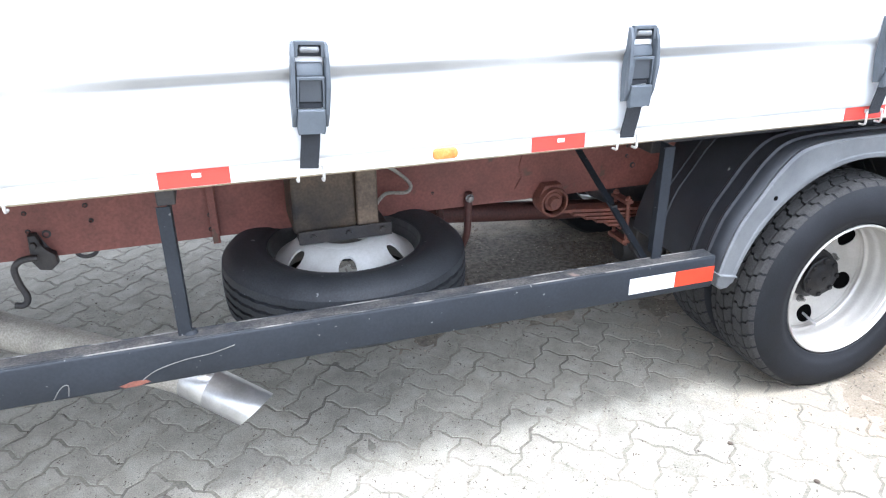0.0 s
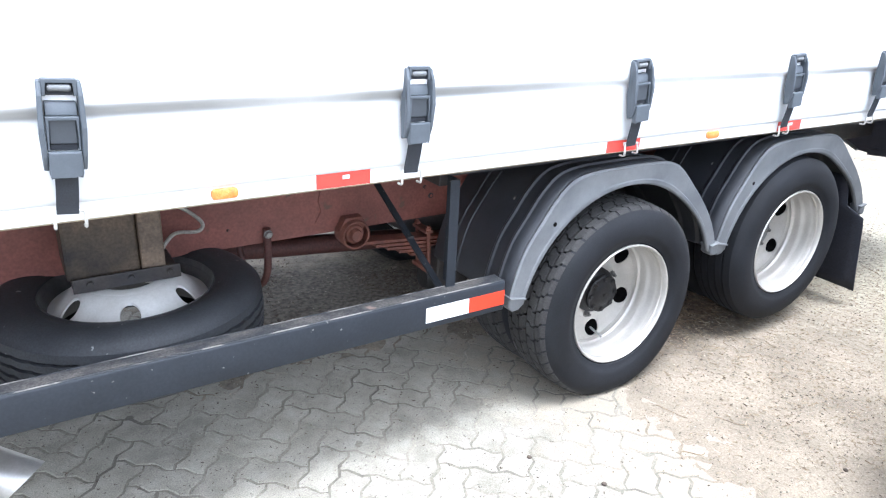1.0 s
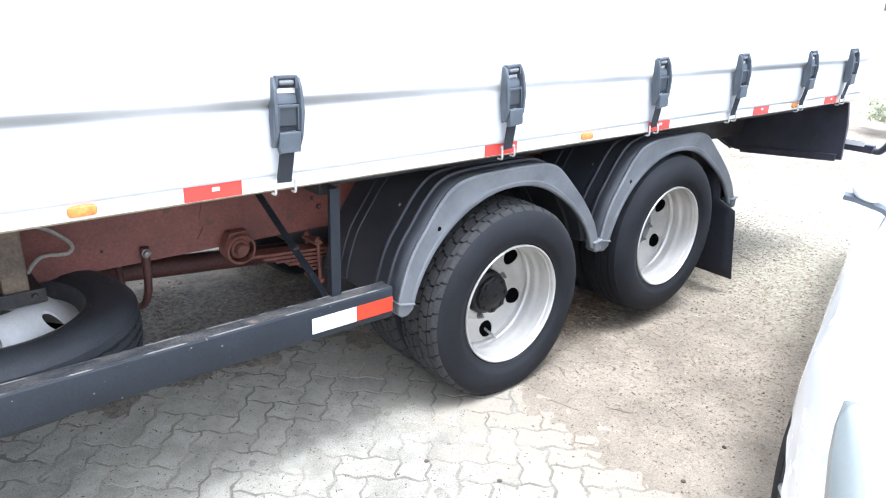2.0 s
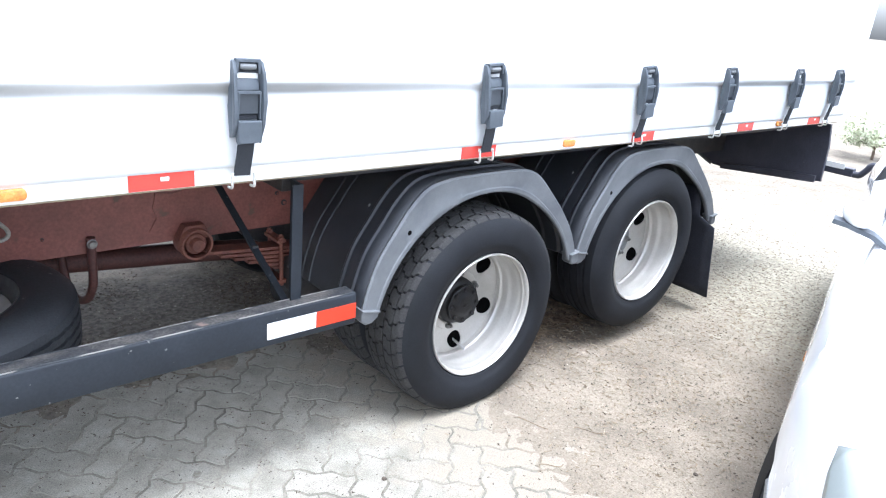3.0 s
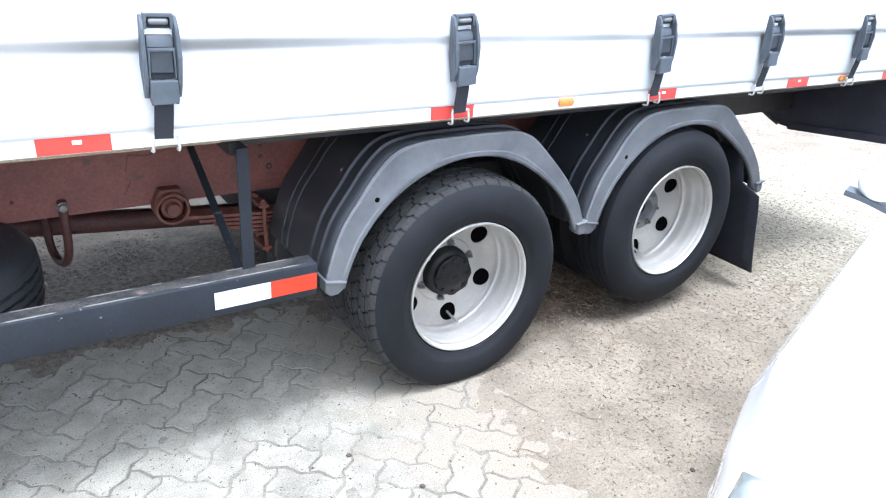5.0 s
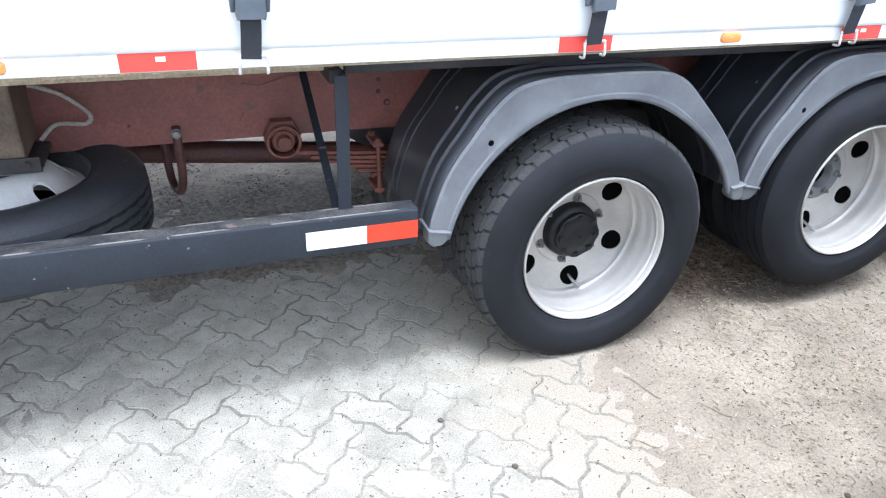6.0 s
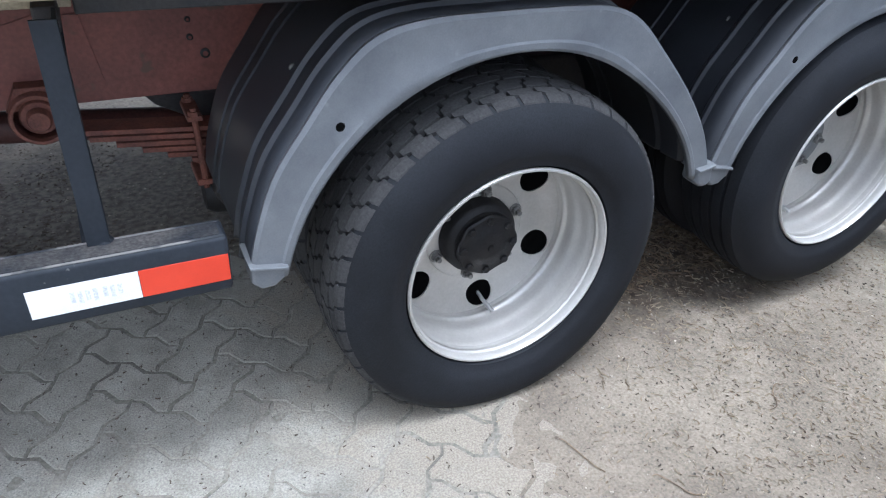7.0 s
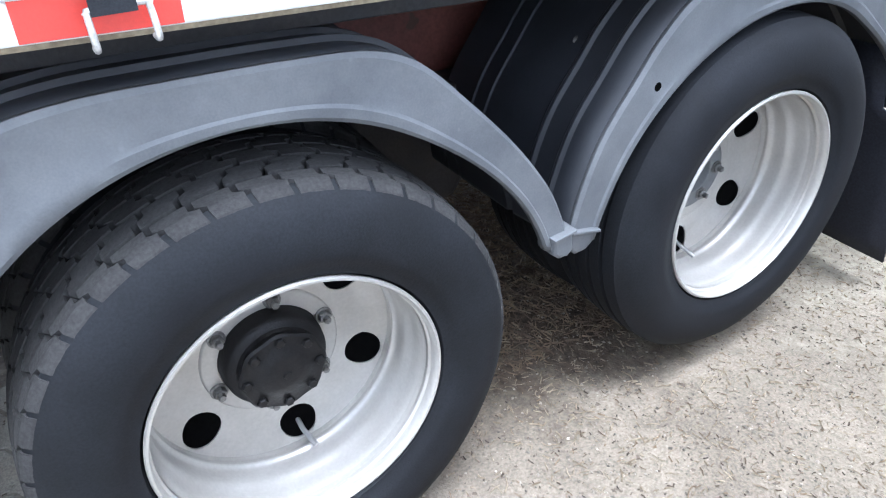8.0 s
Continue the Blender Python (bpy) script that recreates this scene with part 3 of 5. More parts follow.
# driveline
part("drive_shaft", tube([(0.2, 3.2, 0.665), (0.9, 3.2, 0.598), (1.5, 3.2, 0.540), (2.45, 3.2, 0.455)], 0.049, 24), M_SHAFT, truck, "dark red drive shaft", True)
part("drive_axle", lathe([(0.0, 2.42), (0.075, 2.42), (0.085, 2.75), (0.10, 2.95), (0.20, 3.12), (0.23, 3.30), (0.20, 3.48), (0.10, 3.65), (0.085, 3.85), (0.075, 4.2), (0.0, 4.2)], 28, "y", centre=(2.68, 0, 0.445)), M_SHAFT, truck, "", True)
part("tag_axle", lathe([(0.0, 2.42), (0.065, 2.42), (0.065, 4.2), (0.0, 4.2)], 20, "y", centre=(3.915, 0, 0.53)), M_SHAFT, truck, "", True)
def chamber(x0, x1, y, z, r, mat):
    """A brake chamber: two pressed halves with a clamp band."""
    m, d = 0.5 * (x0 + x1), x1 - x0
    return part("brake_chamber", lathe([(0.0, x0), (r * 0.7, x0), (r * 0.9, x0 + d * 0.12), (r * 0.93, m - d * 0.08), (r, m - d * 0.06), (r, m + d * 0.06), (r * 0.93, m + d * 0.08), (r * 0.85, x1 - d * 0.1), (r * 0.5, x1), (0.0, x1)], 28, "x", centre=(0, y, z)), mat, truck, "", True)


chamber(2.03, 2.235, 2.80, 0.430, 0.075, M_HUB)
part("suspension_bracket", prism([(1.91, 0.70), (1.95, 0.655), (2.05, 0.60), (2.40, 0.58), (2.40, 0.80), (1.95, 0.80), (1.915, 0.76)], 2.94, 3.02, "y", 0.012), M_BLACK, truck, "black suspension bracket behind the leaf spring")
part("axle_bracket", prism([(2.06, 0.60), (2.22, 0.60), (2.24, 0.40), (2.10, 0.38), (2.05, 0.46)], 2.70, 2.80, "y", 0.01), M_BLACK, truck)
part("equaliser", prism([(3.04, 0.79), (3.50, 0.79), (3.47, 0.62), (3.36, 0.46), (3.22, 0.44), (3.12, 0.55)], 2.66, 2.80, "y", 0.012), M_BLACK, truck, "black spring equaliser bracket")
# strap loop that catches the shaft
loop = smooth_path([(1.278, 2.832, 0.79), (1.279, 2.84, 0.67), (1.277, 2.855, 0.58), (1.266, 2.90, 0.512), (1.246, 2.97, 0.487), (1.229, 3.03, 0.52), (1.222, 3.06, 0.62), (1.22, 3.07, 0.74)])
part("shaft_loop", tube(loop, 0.0165, 12), M_SHAFT, truck, "dark red bent shaft safety hook", True)
part("loop_bolt", lathe([(0.0, -0.016), (0.013, -0.014), (0.016, -0.002), (0.02, 0.0)], 8, "y", centre=(1.278, 2.816, 0.768)), M_NUT, truck)
# small hook with a hose at the rail
part("hose_bracket", prism([(-0.409, 0.826), (-0.383, 0.826), (-0.368, 0.764), (-0.334, 0.744), (-0.33, 0.707), (-0.358, 0.683), (-0.396, 0.69), (-0.417, 0.728)], RAIL_Y - 0.045, RAIL_Y - 0.003, "y", 0.008), M_BLACK, truck)
part("bracket_bolt", lathe([(0.0, -0.014), (0.012, -0.014), (0.014, 0.0)], 6, "y", centre=(-0.396, RAIL_Y - 0.045, 0.79)), M_BLACK, truck)
part("hose", tube(smooth_path([(-0.390, 2.795, 0.745), (-0.440, 2.785, 0.745), (-0.468, 2.78, 0.717), (-0.462, 2.775, 0.660), (-0.448, 2.77, 0.618), (-0.450, 2.768, 0.592), (-0.468, 2.768, 0.578), (-0.492, 2.768, 0.582)]), 0.012), M_BLACK, truck, "", True)
# thin cable on the rail
part("cable", tube(smooth_path([(0.84, 2.78, 0.985), (0.93, 2.79, 0.945), (1.005, 2.79, 0.875), (0.99, 2.79, 0.838), (0.90, 2.78, 0.845), (0.845, 2.76, 0.80)]), 0.0075, 8), M_PIPE, truck, "", True)

# exhaust
ex = smooth_path([(-2.4, 3.15, 0.44), (-0.9, 3.05, 0.42), (-0.55, 2.88, 0.410), (-0.15, 2.56, 0.408), (0.02, 2.43, 0.404), (0.10, 2.37, 0.390)], 5)
pipe = part("exhaust_pipe", tube(ex, 0.068, 20), M_PIPE, truck, "dusty pale exhaust pipe", True)
tip_a, tip_b = Vector((0.082, 2.383, 0.398)), Vector((0.288, 2.225, 0.322))
d = (tip_b - tip_a).normalized()
bm = bmesh.new()
s1 = d.orthogonal().normalized()
s2 = d.cross(s1)
rings = []
for f, r in ((0.0, 0.0700), (0.02, 0.0725), (0.34, 0.0715), (0.36, 0.0690), (0.38, 0.0715), (1.0, 0.0705), (1.0, 0.066), (0.4, 0.064)):
    rings.append([])
    for k in range(24):
        t = 2 * math.pi * k / 24
        o = (s1 * math.cos(t) + s2 * math.sin(t)) * r
        cut = (o.z * 0.55) if f == 1.0 else 0.0
        rings[-1].append(bm.verts.new(tip_a + d * ((tip_b - tip_a).length * f + cut) + o))
for a, b in zip(rings, rings[1:]):
    for k in range(24):
        bm.faces.new((a[k], a[(k + 1) % 24], b[(k + 1) % 24], b[k]))
part("tip", bm, M_STEEL, pipe, "shiny slash-cut exhaust tip", True)

# spare wheel, lying flat under the rail, and its carrier
def tyre_profile(R=0.476, w=0.262, tread=0.0):
    k = R / 0.476
    half = [(0.2865, 0.016), (0.2945, 0.008), (0.2965, 0.000), (0.299, -0.007), (0.322, -0.013), (0.326, -0.017), (0.345, -0.021), (0.375, -0.024), (0.41, -0.020), (0.435, -0.010), (0.452, 0.004), (0.463, 0.018)]
    half = [(0.2865 + (r - 0.2865) * (R - 0.2865) / (0.476 - 0.2865), y) for r, y in half]
    return half, w


def tyre(R=0.476, w=0.262, ribs=True, n=96, tread_drop=0.0, flat=None):
    half, w = tyre_profile(R, w)
    prof = list(half)
    t0, t1 = 0.020, w - 0.020
    if ribs:
        grooves = [t0 + (t1 - t0) * f for f in (0.2, 0.4, 0.6, 0.8)]
        crown = lambda y: R - 0.010 * ((y - w / 2) / (w / 2)) ** 2 - 0.002
        y = t0
        for g in grooves:
            prof += [(crown(y), y), (crown(g - 0.0065), g - 0.0065), (crown(g) - 0.015, g - 0.004), (crown(g) - 0.015, g + 0.004)]
            y = g + 0.0065
        prof += [(crown(y), y), (crown(t1), t1)]
    else:
        prof += [(R - 0.014 - tread_drop, t0), (R - 0.011 - tread_drop, w / 2), (R - 0.014 - tread_drop, t1)]
    prof += [(r, w - y) for r, y in reversed(half)]
    bm = lathe(prof, n, "y")
    if flat:
        squash(bm, flat, w)
    return bm


def squash(bm, flat, w):
    """The foot of a loaded tyre: flat below, its walls bulging."""
    for v in bm.verts:
        if v.co.z < 0:
            k = ramp01(0.16, flat, -v.co.z)
            v.co.y += (v.co.y - w / 2) * 0.10 * k
            if v.co.z < -flat:
                v.co.z = -flat + 0.0006 * (v.co.z + flat)
    return bm


def lug_tread(R=0.477, w=0.262, count=42, rows=5, depth=0.024, flat=None):
    """Staggered blocks with stepped edges round the tyre, open grooves between."""
    bm = bmesh.new()
    pitch = 2 * math.pi / count
    y0, y1 = -0.001, w + 0.001
    rw = (y1 - y0) / rows
    for row in range(rows):
        ya, yb = y0 + row * rw + 0.0045, y0 + (row + 1) * rw - 0.0045
        ym = 0.5 * (ya + yb)
        stag = (0.0, 0.42, 0.84, 0.26, 0.68)[row % 5] * pitch
        step = pitch * (0.24 if row % 2 == 0 else -0.20)
        # stations across the row: place, drop below the crown, shift along the tread
        across = [(ya, 0.0, 0.0), (ym - 0.004, 0.0, 0.0), (ym + 0.004, 0.0, step), (yb, 0.0, step)]
        if row == 0:
            across = [(-0.002, 0.026, -0.10 * pitch), (0.004, 0.012, -0.05 * pitch), (0.013, 0.004, 0.0), (0.024, 0.0, 0.0)] + across[1:]
        elif row == rows - 1:
            across = across[:3] + [(w - 0.024, 0.0, step), (w - 0.013, 0.004, step), (w - 0.004, 0.012, step), (w + 0.002, 0.026, step)]
        for i in range(count):
            a = i * pitch + stag
            g = pitch * 0.075
            top, foot = [], []
            for y, drop, shift in across:
                rim_at = R - 0.011 * ((y - w / 2) / (w / 2)) ** 2
                turns = [a + g + shift + (pitch - 2 * g) * f for f in (0.0, 0.5, 1.0)]
                top.append([bm.verts.new(((rim_at - drop) * math.cos(t), y, (rim_at - drop) * math.sin(t))) for t in turns])
                low = max(depth, drop + 0.010)
                foot.append([bm.verts.new(((rim_at - low) * math.cos(t), y, (rim_at - low) * math.sin(t))) for t in turns])
            for j in range(len(across) - 1):
                for k in (0, 1):
                    bm.faces.new((top[j][k], top[j][k + 1], top[j + 1][k + 1], top[j + 1][k]))
                bm.faces.new((top[j][0], top[j + 1][0], foot[j + 1][0], foot[j][0]))
                bm.faces.new((top[j][2], foot[j][2], foot[j + 1][2], top[j + 1][2]))
            for k in (0, 1):
                bm.faces.new((top[0][k], foot[0][k], foot[0][k + 1], top[0][k + 1]))
                bm.faces.new((top[-1][k], top[-1][k + 1], foot[-1][k + 1], foot[-1][k]))
    if flat:
        squash(bm, flat, w)
    return bm


def disc_with_holes(r0, r1, rc, rh, depth_at, holes=6, turn=0.0, thick=0.010):
    """A wheel disc from r0 to r1 with round hand holes of radius rh on the circle rc."""
    bm = bmesh.new()
    half = math.pi / holes

    def inside(x, z):
        r, t = math.hypot(x, z), math.atan2(z, x)
        return r0 <= r <= r1 and abs(t) <= half
    corners = [(r * math.cos(s * half), r * math.sin(s * half)) for r in (r0, r1) for s in (-1, 1)]
    angs = sorted({round(2 * math.pi * i / 28 - math.pi, 5) for i in range(28)} | {round(math.atan2(z, x - rc), 5) for x, z in corners})
    for h in range(holes):
        rot = turn + 2 * half * h
        c, s = math.cos(rot), math.sin(rot)

        def put(x, z, dy=0.0):
            r = math.hypot(x, z)
            return bm.verts.new((x * c - z * s, depth_at(r) + dy, x * s + z * c))
        hole, mid, out, back = [], [], [], []
        for a in angs:
            ca, sa = math.cos(a), math.sin(a)
            lo, hi = rh, 0.5
            for _ in range(30):
                m = 0.5 * (lo + hi)
                lo, hi = (m, hi) if inside(rc + m * ca, m * sa) else (lo, m)
            hole.append(put(rc + rh * ca, rh * sa))
            back.append(put(rc + rh * ca, rh * sa, thick))
            m = 0.5 * (rh + lo)
            mid.append(put(rc + m * ca, m * sa))
            out.append(put(rc + lo * ca, lo * sa))
        for p, q in ((back, hole), (hole, mid), (mid, out)):
            for i in range(len(angs)):
                j = (i + 1) % len(angs)
                bm.faces.new((p[i], p[j], q[j], q[i]))
    bmesh.ops.remove_doubles(bm, verts=bm.verts, dist=0.0008)
    return bm


DISC = lambda r: 0.196 - 0.018 * ramp01(0.205, 0.272, r)


def dual_rim():
    """Deep rim of an outer dual: lip, stepped barrel, ledge."""
    prof = [(0.276, 0.022), (0.286, 0.014), (0.2915, 0.005), (0.293, -0.004), (0.290, -0.009), (0.2855, -0.009), (0.2825, -0.003), (0.2815, 0.010), (0.2830, 0.022), (0.2815, 0.032),
            (0.2770, 0.040), (0.2735, 0.048), (0.2725, 0.060), (0.2745, 0.078), (0.2735, 0.090), (0.2690, 0.099), (0.2640, 0.106), (0.2620, 0.114), (0.2640, 0.126), (0.2650, 0.138), (0.2615, 0.146), (0.2555, 0.149), (0.2515, 0.153), (0.2520, 0.158), (0.2580, 0.162), (0.2600, 0.168), (0.2575, 0.1725), (0.2560, 0.177)]
    prof = [(r if r > 0.281 else 0.2665 + (r - 0.256) * 0.58, y) for r, y in prof]
    return lathe(prof, 96, "y")


def inner_barrel():
    return lathe([(0.2665, 0.1772), (0.270, 0.22), (0.275, 0.25), (0.280, 0.262), (0.284, 0.255), (0.276, 0.20), (0.277, 0.10), (0.278, 0.03)], 64, "y")


def mount_ring():
    return lathe([(0.150, 0.1962), (0.148, 0.1925), (0.144, 0.1905), (0.114, 0.1905), (0.113, 0.22)], 64, "y")


def nut(r, turn, y, parent, length=0.022):
    x, z = r * math.cos(turn), r * math.sin(turn)
    bm = lathe([(0.0145, 0.0), (0.0145, -length * 0.8), (0.0125, -length), (0.008, -length), (0.008, -length - 0.012), (0.0, -length - 0.014)], 6, "y")
    lathe([(0.019, 0.0), (0.019, -0.004), (0.0145, -0.005)], 16, "y", bm)
    ob = part("wheel_nut", bm, M_NUT, parent)
    ob.location = (x, y, z)
    ob.rotation_euler = (0, turn * 1.7, 0)
    return ob


def valve(turn, parent):
    c, s = math.cos(turn), math.sin(turn)
    pts = [(0.215 * c, 0.24, 0.215 * s), (0.232 * c, 0.17, 0.232 * s), (0.244 * c + 0.010, 0.130, 0.244 * s - 0.004)]
    return part("valve_stem", tube(pts, [0.0055, 0.006, 0.0072], 8), M_STEEL, parent, "", True)


W1, W2 = Vector((2.674, 2.088, 0.447)), Vector((3.926, 2.092, 0.540))
LOAD = 0.4485


def deepen(ob, extra):
    """Moves a disc and all that is on it further into the rim; the barrel stretches."""
    if extra:
        for v in ob.data.vertices:
            v.co.y += extra * ramp01(0.10, 0.165, v.co.y)
    return ob


def outer_wheel(at, turn, lug, hub, extra=0.0, hole=0.042):
    wheel = empty("wheel", at, truck)
    if lug:
        part("tyre", tyre(R=0.477, ribs=False, flat=LOAD, tread_drop=0.010), M_RUBBER, wheel, "worn black truck tyre", True, 40)
        part("tread", lug_tread(flat=LOAD), M_TREAD, wheel, "dusty staggered tread blocks")
    else:
        part("tyre", tyre(R=0.470), M_RUBBER, wheel, "black truck tyre with ribbed tread", True, 40)
    rim = part("rim", dual_rim(), M_RIM, wheel, "silver-painted steel rim", True, 40)
    part("disc", disc_with_holes(0.150, 0.2670, 0.2195, hole, DISC, 6, turn, 0.004), M_RIM, wheel, "silver disc with six hand holes", True, 40)
    part("barrel", inner_barrel(), M_RIM, wheel, "", True, 40)
    part("mount_ring", mount_ring(), M_RIM, wheel, "", True, 40)
    for k in range(6):
        nut(0.131 if hub else 0.085, turn + (0.77 if hub else 0.55) + k * math.pi / 3, 0.190 if hub else 0.179, wheel, 0.016 if hub else 0.012)
    valve(turn - math.pi / 3 * 1.0, wheel)
    if hub:
        bm = lathe([(0.112, 0.28), (0.112, 0.180), (0.109, 0.160), (0.102, 0.150), (0.090, 0.145), (0.086, 0.137), (0.091, 0.133), (0.094, 0.121), (0.089, 0.116), (0.058, 0.115), (0.052, 0.110), (0.030, 0.1085), (0.0, 0.1085)], 64, "y")
        for v in bm.verts:
            q = math.hypot(v.co.x, v.co.z)
            if 0.084 < q < 0.096 and v.co.y < 0.135:
                t = math.atan2(v.co.z, v.co.x)
                k = 1 - 0.055 * (1 - math.cos(8 * t)) / 2
                v.co.x, v.co.z = v.co.x * k, v.co.z * k
        h = part("hub", bm, M_HUB, wheel, "black greasy drive hub with bolted flange", True, 40)
        for k in range(8):
            t = k * math.pi / 4
            b = part("hub_bolt", lathe([(0.0, -0.008), (0.009, -0.008), (0.011, -0.006), (0.012, 0.0)], 6, "y"), M_HUB, wheel)
            b.location = (0.077 * math.cos(t), 0.116, 0.077 * math.sin(t))
        part("hub_centre", lathe([(0.0, -0.004), (0.008, -0.004), (0.010, 0.0)], 12, "y", centre=(0.004, 0.1085, -0.004)), M_HUB, wheel)
    else:
        part("hub", lathe([(0.110, 0.196), (0.108, 0.182), (0.104, 0.179), (0.060, 0.178), (0.057, 0.182), (0.055, 0.225), (0.040, 0.235), (0.0, 0.235)], 48, "y"), M_FLANGE, wheel, "grey axle flange with a dark open centre", True, 40)
        # black disc that paints the depth of the open centre
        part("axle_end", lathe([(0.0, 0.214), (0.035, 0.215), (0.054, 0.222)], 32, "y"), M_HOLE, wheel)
    # black face close behind the disc, so the hand holes look deep
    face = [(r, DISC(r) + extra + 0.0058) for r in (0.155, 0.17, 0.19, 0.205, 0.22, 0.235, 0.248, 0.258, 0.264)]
    part("brake_drum", lathe([(0.0, 0.222 + extra), (0.15, 0.218 + extra)] + face + [(0.2648, 0.40), (0.0, 0.40)], 48, "y"), M_HOLE, wheel, "brake drum, black to paint the hand holes dark", True, 40)
    for o in wheel.children:
        if o.name.split(".")[0] in ("rim", "disc", "barrel", "mount_ring", "valve_stem"):
            deepen(o, extra)
        elif o.name.split(".")[0] in ("wheel_nut", "hub", "hub_bolt", "hub_centre", "axle_end"):
            o.location.y += extra
    return wheel


TURN1 = math.radians(-21.6)
TURN2 = math.radians(-33)
wheel_1 = outer_wheel(W1, TURN1, True, True, 0.008)
wheel_2 = outer_wheel(W2, TURN2, False, False, 0.012)


def inner_wheel(at, src):
    """The inner twin: same tyre, turned to face inwards."""
    wheel = empty("wheel", at, truck)
    wheel.rotation_euler = (0, 0, 0)
    for o in src.children:
        if o.name.split(".")[0] in ("tyre", "tread", "barrel"):
            c = new(o.name.split(".")[0], o.data)
            c.parent = wheel
            if "label" in o:
                c["label"] = o["label"]
    return wheel


inner_wheel(W1 + Vector((0, 0.312, 0)), wheel_1)
inner_wheel(W2 + Vector((0, 0.312, 0)), wheel_2)
for base, src in ((W1, wheel_1), (W2, wheel_2)):
    inner_wheel(Vector((base.x, FAR_Y - 0.565, base.z)), src)
    inner_wheel(Vector((base.x, FAR_Y - 0.88, base.z)), src)

spare = empty("spare_wheel", (0.70, 2.655, 0.715), truck)
spare["label"] = "spare wheel slung flat beneath the frame rail"
def lying(bm):
    """From a wheel that stands, facing -y, to one that lies facing up."""
    bmesh.ops.rotate(bm, verts=bm.verts, matrix=Matrix.Rotation(radians(-90), 3, "X"))
    return bm
def zigzag(bm, w=0.215, R=0.472):
    """Stepped groove walls round a rib tread."""
    for v in bm.verts:
        r = math.hypot(v.co.x, v.co.z)
        if r > R - 0.03 and any(abs(v.co.y - (0.02 + (w - 0.04) * f)) < 0.008 for f in (0.2, 0.4, 0.6, 0.8)):
            k = int(round((math.atan2(v.co.z, v.co.x) + math.pi) / (2 * math.pi) * 240))
            v.co.y += 0.0013 if k % 6 < 4 else -0.0026
    return bm
part("tyre", lying(zigzag(tyre(R=0.472, w=0.215, n=240))), M_SPARE, spare, "dusty grey ribbed tyre", True, 40)
bm = lathe([(0.284, 0.020), (0.293, 0.008), (0.297, -0.002), (0.293, -0.007), (0.289, 0.0), (0.284, 0.03), (0.274, 0.046), (0.2695, 0.0525), (0.268, 0.12), (0.276, 0.16)], 80, "y")
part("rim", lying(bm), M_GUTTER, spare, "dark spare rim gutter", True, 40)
cup = lambda r: 0.052 - 0.084 * (1 - ramp01(0.15, 0.27, r))
part("disc", lying(disc_with_holes(0.15, 0.2700, 0.214, 0.033, cup, 6, -1.72)), M_SPARE_RIM, spare, "domed silver disc with round holes", True, 40)
part("disc_top", lying(lathe([(0.15, -0.032), (0.146, -0.035), (0.105, -0.035), (0.103, 0.03)], 48, "y")), M_SPARE_RIM, spare, "", True, 40)
part("carrier_plate", prism([(0.527, 2.575), (0.852, 2.575), (0.867, 2.60), (0.867, 2.80), (0.517, 2.80), (0.517, 2.60)], 0.7595, 0.7845, "z", 0.006), M_BLACK, truck, "black spare wheel carrier plate")
part("carrier_lip", boxed(0.517, 0.867, 2.560, 2.572, 0.7595, 0.810, 0.003), M_BLACK, truck)
for x in (0.57, 0.70, 0.83):
    part("carrier_bolt", lathe([(0.0, -0.012), (0.010, -0.012), (0.012, 0.0)], 6, "y", centre=(x, 2.560, 0.789)), M_BLACK, truck)
part("carrier_block", boxed(0.505, 0.742, 2.60, RAIL_Y - 0.002, 0.788, 1.10, 0.012), M_BLOCK, truck, "oily brown spare carrier block")
part("carrier_cheek", boxed(0.744, 0.824, 2.585, RAIL_Y - 0.003, 0.788, 1.10, 0.010), M_CHEEK, truck, "worn tan carrier cheek")

# side guard
BAR_Y0, BAR_Y1 = 2.085, 2.160
bm = bmesh.new()
box(bm, NOSE_X, 1.985, BAR_Y0, BAR_Y1, 0.578, 0.708, 0.010, 3)
guard = part("side_guard_bar", bm, M_BAR, truck, "scratched dark grey underrun guard bar", True, 30)
part("reflective_tape", boxed(1.620, 1.8115, BAR_Y0 - 0.0018, BAR_Y0 - 0.0003, 0.606, 0.668, 0.0005), M_WHITE_TAPE, guard, "white reflective tape")
part("reflective_tape", boxed(1.8125, 1.981, BAR_Y0 - 0.0018, BAR_Y0 - 0.0003, 0.606, 0.668, 0.0005), M_ORANGE_RED, guard, "orange-red reflective tape")
for k in range(7):
    x = 1.690 + 0.013 * k + (0.004 if k > 3 else 0)
    part("print_mark", boxed(x, x + 0.008, BAR_Y0 - 0.0026, BAR_Y0 - 0.0020, 0.626 - 0.004 * (k % 2), 0.650, 0.0001), M_PRINT, guard)
def angle_post(x, w, y0, z0, z1):
    pts = [(x, y0), (x + w, y0), (x + w, y0 + 0.075), (x + w - 0.007, y0 + 0.075), (x + w - 0.007, y0 + 0.007), (x, y0 + 0.007)]
    return prism(pts, z0, z1, "z", 0.0)
part("guard_post", angle_post(0.096, 0.037, 2.118, 0.707, 1.115), M_BAR, guard)
part("guard_post", angle_post(1.736, 0.040, 2.135, 0.707, 1.13), M_BAR, guard)
part("guard_hanger", boxed(0.100, 0.150, 2.122, 2.84, 1.117, 1.1635, 0.004), M_BLACK, guard)
part("guard_hanger", boxed(1.738, 1.778, 2.216, 2.84, 1.085, 1.13, 0.004), M_BLACK, guard)
